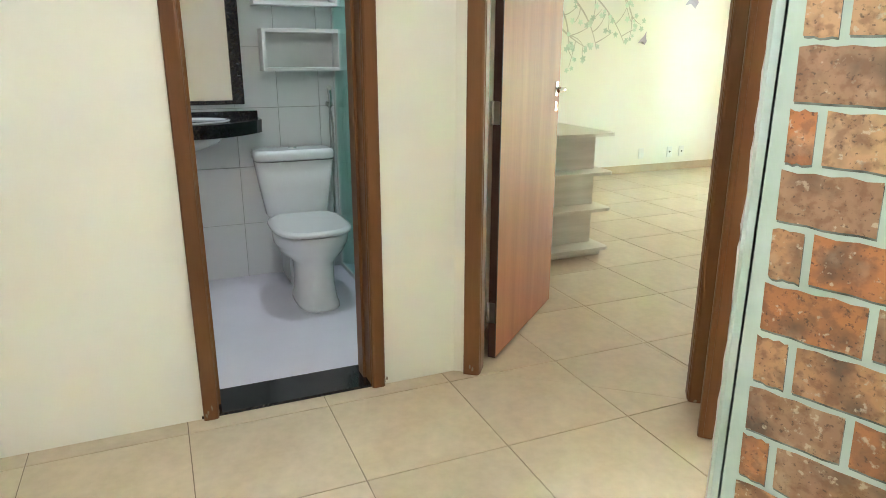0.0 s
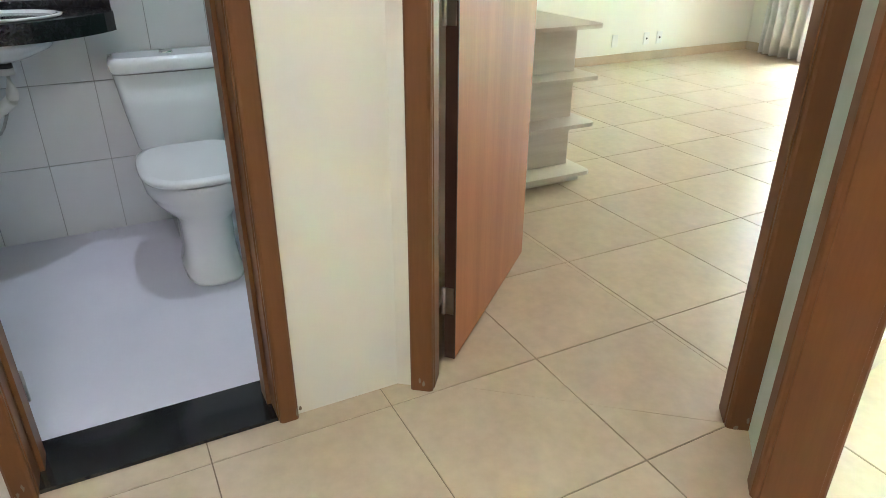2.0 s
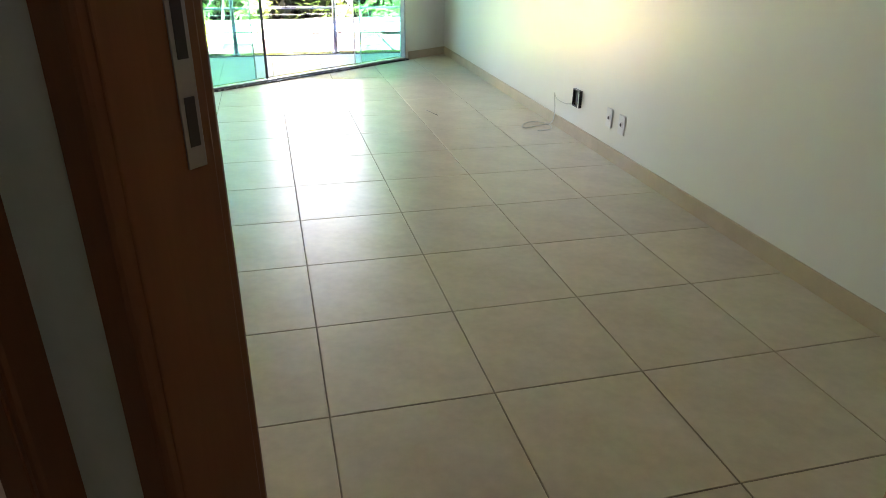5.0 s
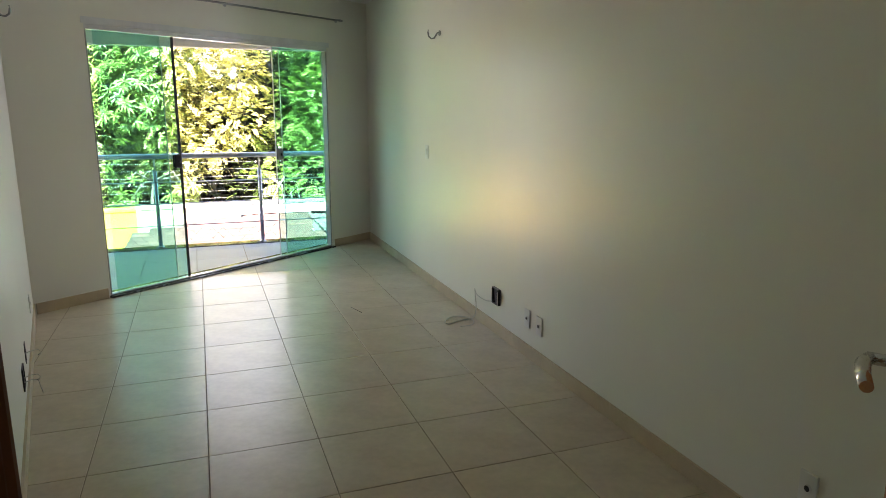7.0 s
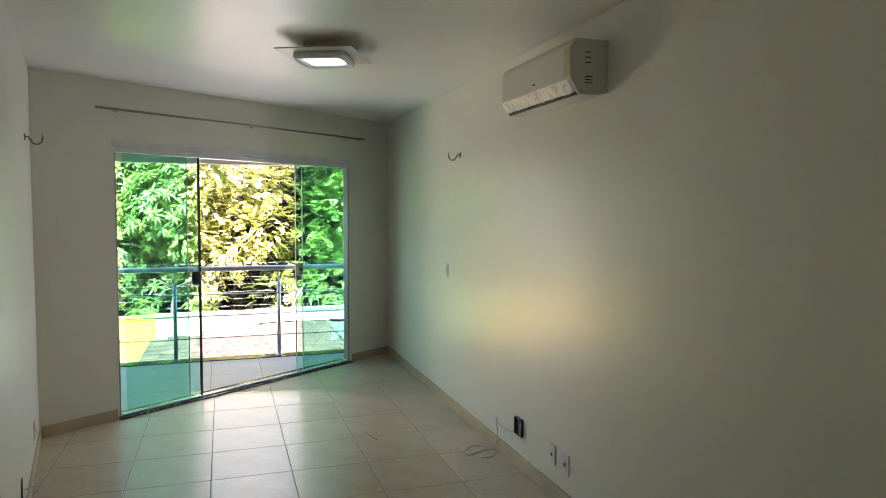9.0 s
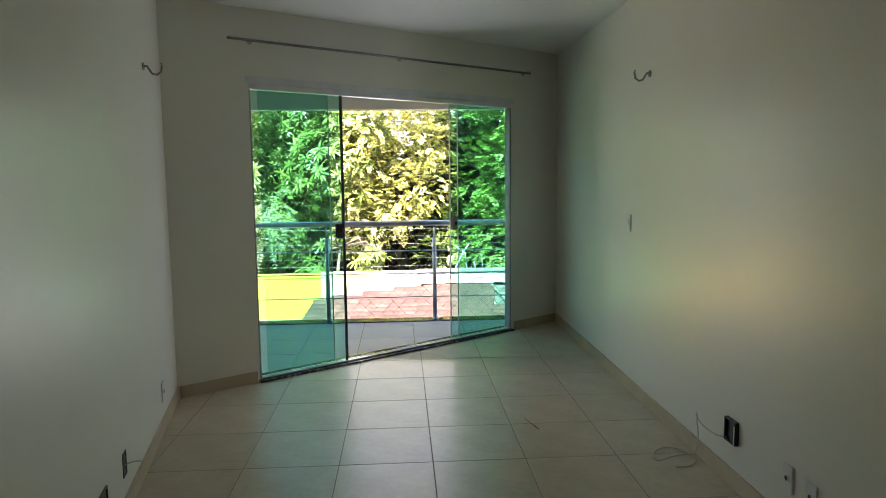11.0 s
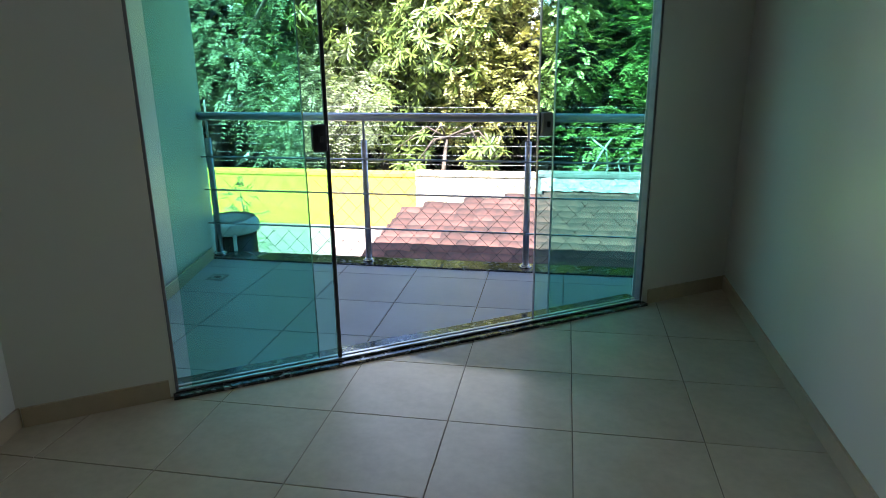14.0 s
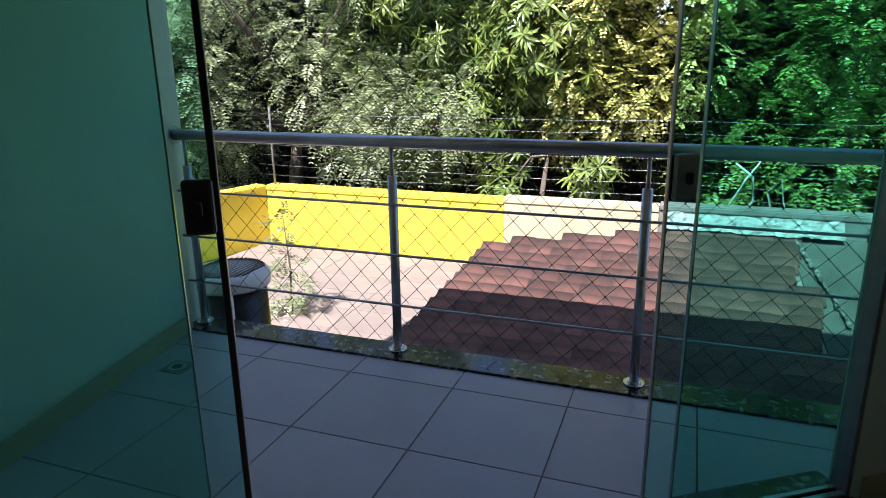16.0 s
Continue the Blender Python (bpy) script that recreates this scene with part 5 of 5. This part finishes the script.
# hip caps along the far side and the right edge
rh = random.Random(6)
for k in range(26):
    bm = bmesh.new()
    x, y = 2.09 + 0.0125 * k, -0.03 - 0.062 * k
    rr2 = rh.uniform(0.012, 0.026)
    rod(bm, (x + rh.uniform(-0.012, 0.012), y, 0.0), (x + rh.uniform(-0.01, 0.01), y - rh.uniform(0.04, 0.075), rh.uniform(0.01, 0.035)), rr2, 7, rr2 * rh.uniform(0.5, 0.9))
    part("mortar_lump", bm, M_CONC if k % 3 else M_DARKCONC, rf, "broken grey mortar along the hip")
bm = bmesh.new()
prism(bm, [(2.405, -4.3), (2.86, -4.3), (2.78, 0.2), (2.065, 0.03)], -0.12, -0.03)
part("valley_gutter", bm, M_DARKCONC, rf, "grey concrete gutter beside the hip")
bm = bmesh.new()
nx, ny = 46, 9
grid = [[bm.verts.new((0.95 + 1.6 * i / nx, 11.61 + 0.18 * j / ny + 0.03 * noise.noise(Vector((i * 0.3, j * 0.5, 2))), -0.285 + 0.02 * j + 0.03 * abs(noise.noise(Vector((i * 0.37, j * 0.6, 5)))) + 0.012 * noise.noise(Vector((i * 1.3, j * 1.1, 9))))) for j in range(ny + 1)] for i in range(nx + 1)]
for i in range(nx):
    for j in range(ny):
        bm.faces.new((grid[i][j], grid[i + 1][j], grid[i + 1][j + 1], grid[i][j + 1]))
sheet = tagged(part("roof_sheeting", bm, M_FILM), "crumpled pale plastic sheeting along the roof edge", "sheeting")
sheet.modifiers.new("thickness", "SOLIDIFY").thickness = 0.003
boxob = thing("condenser_unit", "white outdoor air conditioner unit beyond the wall", "condenser", pose(3.35, 12.35, YARD))
boxpart("casing", (-0.4, -0.15, 0, 0.4, 0.15, 0.95), M_WHITE, boxob)
for k in range(9):
    boxpart("grille_slat", (-0.36, -0.158, 0.3 + 0.06 * k, 0.05, -0.151, 0.33 + 0.06 * k), M_DARK, boxob, b=0)

# drum with a slatted lid beside the balcony
dm = thing("water_drum", "dark plastic drum with a white slatted lid", "drum", pose(-1.415, 7.98, YARD))
bm = bmesh.new()
loft(bm, [oval(0, 0, 0.2, 0.2, 0.001), oval(0, 0, 0.215, 0.215, 0.3), oval(0, 0, 0.205, 0.205, 0.93)])
part("barrel", bm, M_DARK, dm)
bm = bmesh.new()
loft(bm, [oval(0, 0, 0.228, 0.228, 0.93, 28), oval(0, 0, 0.236, 0.236, 0.95, 28), oval(0, 0, 0.232, 0.232, 1.0, 28), oval(0, 0, 0.205, 0.205, 1.028, 28), oval(0, 0, 0.12, 0.12, 1.035, 28)])
lid = part("lid", bm, M_WHITE, dm, "white rounded plastic lid")
for k in range(-6, 7):
    w = math.sqrt(max(0, 0.2 ** 2 - (k * 0.028) ** 2))
    boxpart("slot", (k * 0.028 - 0.005, -w, 1.0, k * 0.028 + 0.005, w, 1.0375), M_DARK, lid, b=0)
bm = bmesh.new()
rod(bm, (0.14, -0.2, 0.6), (0.14, -0.2, 0.94), 0.014)
part("pipe", bm, M_WHITE, dm, "white plastic pipe")

# wire fence on the wall
wf = thing("wire_fence", "thin grey fence wires on posts above the garden wall", "fence", pose(0, 11.83, -0.11))
for x, zb in ((-3.7, 0.0), (4.4, YARD + 0.085)):
    bm = bmesh.new()
    rod(bm, (x, 0, zb), (x, 0, 0.95), 0.014, 8)
    part("fence_post", bm, M_CONC, wf)
for k in range(7):
    bm = bmesh.new()
    pts = [(-3.9 + 8.35 * i / 16, 0, 0.12 + 0.125 * k - 0.018 * math.sin(math.pi * ((i * 3.4 / 16) % 1))) for i in range(17)]
    tube(bm, pts, 0.0022, 4)
    part("wire", bm, M_WIRE, wf)


# ---------------------------------------------------------------- vegetation
rng = np.random.default_rng(7)


def leaf_mesh(name, base, direction, normal, length, width, material, parent, droop=0.25, full=False):
    """Many pointed leaves folded along the midrib, as one mesh: arrays of base, direction, normal, length, width."""
    d = direction / np.linalg.norm(direction, axis=1, keepdims=True)
    s = np.cross(d, normal)
    s /= np.maximum(np.linalg.norm(s, axis=1, keepdims=True), 1e-6)
    nn = np.cross(s, d)
    L, Wd = length[:, None], width[:, None]
    tip = base + d * L - nn * L * droop

    def rib(u, w):
        c = base + d * L * u - nn * L * droop * u * u
        e = s * Wd * 0.5 * w
        return [c + e + nn * Wd * 0.16 * w, c, c - e + nn * Wd * 0.16 * w]

    n = len(base)
    if full:
        rows = [base] + rib(0.22, 0.8) + rib(0.62, 1.0) + [tip]
        faces = [(0, 2, 1), (0, 3, 2), (1, 2, 5), (1, 5, 4), (2, 3, 6), (2, 6, 5), (4, 5, 7), (5, 6, 7)]
    else:
        rows = [base] + rib(0.45, 1.0) + [tip]
        faces = [(0, 2, 1), (0, 3, 2), (1, 2, 4), (2, 3, 4)]
    verts = np.stack(rows, axis=1).reshape(-1, 3)
    k = np.arange(n)[:, None] * len(rows)
    tris = np.concatenate([k + [f] for f in faces], axis=1).reshape(-1, 3)
    me = bpy.data.meshes.new(name)
    me.from_pydata(verts.tolist(), [], tris.tolist())
    me.materials.append(material)
    ob = new(name, me)
    ob.parent = parent
    return ob


def blob_points(blobs, n):
    """Points near the skin of a heap of balls, with their outward ways."""
    r = np.array([b[3] for b in blobs])
    pick = rng.choice(len(blobs), n, p=r ** 2 / (r ** 2).sum())
    v = rng.normal(size=(n, 3))
    v /= np.linalg.norm(v, axis=1, keepdims=True)
    v[:, 1] = -np.abs(v[:, 1]) * rng.choice([1, 1, 1, -0.6], n)
    c = np.array([b[:3] for b in blobs])[pick]
    rad = r[pick] * (1 - 0.55 * rng.random(n) ** 2.2)
    return c + v * rad[:, None] * np.array([1, 0.8, 0.95]), v


def rosettes(name, blobs, n, leaves, length, width, material, parent):
    p, v = blob_points(blobs, n)
    ax = v + np.array([0, -0.3, 0.55])
    ax /= np.linalg.norm(ax, axis=1, keepdims=True)
    t = np.cross(ax, np.array([0.3, 0.9, 0.2]))
    t /= np.linalg.norm(t, axis=1, keepdims=True)
    b = np.cross(ax, t)
    B, D, N, Ln, Wd = [], [], [], [], []
    for k in range(leaves):
        a = k * 2.4 + rng.random(n) * 0.7
        spread = 0.75 + 0.5 * rng.random(n)
        d = (np.cos(a)[:, None] * t + np.sin(a)[:, None] * b) * spread[:, None] + ax * (0.7 - 0.6 * k / leaves)
        d[:, 2] -= 0.25
        B.append(p + ax * 0.03 * (1 - k / leaves))
        D.append(d)
        N.append(ax)
        Ln.append(length * (0.7 + 0.5 * rng.random(n)))
        Wd.append(width * (0.8 + 0.4 * rng.random(n)))
    return leaf_mesh(name, *(np.concatenate(q) for q in (B, D, N, Ln, Wd)), material, parent, 0.3, True)


def fronds(name, blobs, n, pairs, length, leaflet, width, material, parent, arch=0.5):
    p, v = blob_points(blobs, n)
    d0 = v + rng.normal(size=(n, 3)) * 0.35
    d0[:, 2] += 0.25
    d0 /= np.linalg.norm(d0, axis=1, keepdims=True)
    side = np.cross(d0, np.array([0, 0.15, 1.0]))
    side /= np.linalg.norm(side, axis=1, keepdims=True)
    Lf = length * (0.6 + 0.6 * rng.random(n))
    B, D, N, Ln, Wd = [], [], [], [], []
    for k in range(pairs):
        u = (k + 1) / pairs
        pos = p + d0 * (Lf * u)[:, None] + np.array([0, 0, -1.0]) * (arch * Lf * u * u)[:, None]
        tang = d0 + np.array([0, 0, -2 * arch * u])
        for sg in (1, -1):
            B.append(pos)
            D.append(side * sg + tang * 0.35 + rng.normal(size=(n, 3)) * 0.12)
            N.append(np.cross(side, tang) + rng.normal(size=(n, 3)) * 0.2)
            Ln.append(leaflet * (0.55 + 0.45 * math.sin(math.pi * min(1, u * 0.9 + 0.1))) * (0.8 + 0.4 * rng.random(n)))
            Wd.append(np.full(n, width))
    return leaf_mesh(name, *(np.concatenate(q) for q in (B, D, N, Ln, Wd)), material, parent, 0.12)


def limbs(parent, root, tops, r0):
    bm = bmesh.new()
    root = Vector(root)
    fork = root + Vector((0.1, 0.05, 1.1))
    tube(bm, [root, root + Vector((0.05, 0, 0.5)), fork], [r0, r0 * 0.85, r0 * 0.7], 10)
    part("trunk", bm, M_BARK, parent)
    for q in tops:
        q = Vector(q)
        mid = fork.lerp(q, 0.5) + Vector((0.1, -0.1, 0.25))
        bm = bmesh.new()
        tube(bm, [fork, mid, q], [r0 * 0.6, r0 * 0.35, r0 * 0.1], 8)
        part("limb", bm, M_BARK, parent)


def blobs_in(x0, x1, y0, y1, z0, z1, n, r0, r1):
    return [(rng.uniform(x0, x1), rng.uniform(y0, y1), rng.uniform(z0, z1), rng.uniform(r0, r1)) for _ in range(n)]


def tree(name, label, root, blobs, r0=0.14):
    th = thing(name, label, "tree", pose(*root))
    limbs(th, (0, 0, 0), [(b[0] - root[0], b[1] - root[1], b[2] - root[2]) for b in blobs[:7]], r0)
    return th, [(b[0] - root[0], b[1] - root[1], b[2] - root[2], b[3]) for b in blobs]


GZ = YARD - 0.04
th, bl = tree("mango_tree", "mango tree with rosettes of long glossy green leaves", (-2.0, 14.9, GZ), blobs_in(-3.6, 0.0, 13.4, 15.2, 0.2, 3.6, 30, 0.5, 0.9))
rosettes("crown", bl, 1900, 12, 0.185, 0.037, L_MANGO, th)
th, bl = tree("yellowing_tree", "tree with dense yellow-green sunlit foliage", (0.6, 15.0, GZ), blobs_in(-0.6, 1.7, 13.3, 15.0, 0.3, 3.5, 20, 0.45, 0.8))
fronds("crown", bl, 2900, 6, 0.22, 0.07, 0.042, L_YELLOW, th, 0.35)
th, bl = tree("green_tree", "tree with fine bright green feathery foliage", (3.0, 14.8, GZ), blobs_in(1.5, 5.2, 13.0, 15.2, -0.2, 3.9, 36, 0.5, 0.9))
fronds("crown", bl, 3700, 7, 0.3, 0.085, 0.034, L_GREEN, th, 0.35)
th, bl = tree("feathery_tree", "tree with grey-green fern-like drooping fronds", (-5.2, 14.6, GZ), blobs_in(-7.6, -2.7, 12.6, 15.0, -0.1, 3.6, 40, 0.5, 0.9))
fronds("crown", bl, 4000, 9, 0.36, 0.085, 0.026, L_GREY, th, 0.45)
th, bl = tree("feathery_tree", "young feathery tree leaning over the garden wall", (-2.2, 12.9, GZ), blobs_in(-2.9, -1.5, 12.35, 12.9, 0.0, 1.1, 8, 0.25, 0.42), 0.04)
fronds("crown", bl, 420, 12, 0.5, 0.075, 0.022, L_GREY, th, 0.5)
th, bl = tree("mango_sapling", "low mango shoots with pale yellow-green rosettes", (-0.6, 12.9, GZ), blobs_in(-1.2, 0.3, 12.5, 13.1, -0.3, 0.12, 8, 0.15, 0.26), 0.04)
rosettes("crown", bl, 34, 13, 0.19, 0.038, L_MANGO, th)

# understorey and far woods; their near-black colour paints the shade between crowns
und = thing("undergrowth", "mass of leaves behind the trees, near-black with painted shade", "foliage", kind="stuff")
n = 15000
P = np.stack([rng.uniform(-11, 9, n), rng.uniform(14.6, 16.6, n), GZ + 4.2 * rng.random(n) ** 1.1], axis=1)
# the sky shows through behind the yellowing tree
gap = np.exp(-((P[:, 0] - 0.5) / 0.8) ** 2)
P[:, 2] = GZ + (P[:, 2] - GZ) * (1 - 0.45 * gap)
leaf_mesh("leaf_mass", P, rng.normal(size=(n, 3)), rng.normal(size=(n, 3)), 0.25 + 0.3 * rng.random(n), 0.12 + 0.12 * rng.random(n), L_SHADE, und)
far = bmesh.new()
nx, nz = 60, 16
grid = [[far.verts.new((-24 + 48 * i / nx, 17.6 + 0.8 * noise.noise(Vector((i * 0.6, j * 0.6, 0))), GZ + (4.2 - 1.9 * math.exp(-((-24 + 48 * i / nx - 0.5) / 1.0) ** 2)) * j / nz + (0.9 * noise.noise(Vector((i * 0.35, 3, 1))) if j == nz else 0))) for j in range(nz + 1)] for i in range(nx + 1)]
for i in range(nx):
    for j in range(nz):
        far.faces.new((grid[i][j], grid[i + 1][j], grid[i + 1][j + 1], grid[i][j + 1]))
tagged(part("far_woods", far, L_SHADE), "far line of woods, shade put into its near-black colour", "woods", kind="stuff")
# bare pale branches and a potted-looking shrub in the yard
br = thing("bare_branch", "bleached bare forked branches hanging by the trees", "branch", pose(1.65, 13.0, GZ))
for pts in ([(0, 0, 0), (0.02, -0.1, 0.35), (-0.05, -0.2, 0.62), (0.1, -0.25, 0.95), (0.22, -0.3, 1.15)], [(0.02, -0.1, 0.4), (0.2, -0.2, 0.7), (0.16, -0.25, 0.98), (-0.02, -0.3, 1.12)], [(0.4, 0, 0), (0.42, -0.1, 0.5), (0.34, -0.15, 0.8), (0.46, -0.2, 0.95), (0.5, -0.2, 0.7), (0.56, -0.25, 0.55)]):
    bm = bmesh.new()
    tube(bm, pts, [0.018, 0.016, 0.014, 0.011, 0.008, 0.006][:len(pts)], 7)
    part("twig", bm, M_PLASTER, br)
sh = thing("shrub", "small sparse green shrub growing in the paving", "shrub", pose(-2.2, 9.75, YARD))
bm = bmesh.new()
tube(bm, [(0, 0, 0), (0.02, 0.0, 0.4), (-0.03, 0.02, 0.9)], [0.012, 0.01, 0.004], 6)
part("stem", bm, M_BARK, sh)
fronds("leaves", [(0, 0, 0.25, 0.2), (0.05, 0, 0.5, 0.16), (-0.03, 0, 0.8, 0.12)], 130, 6, 0.16, 0.045, 0.016, L_GREY, sh, 0.3)
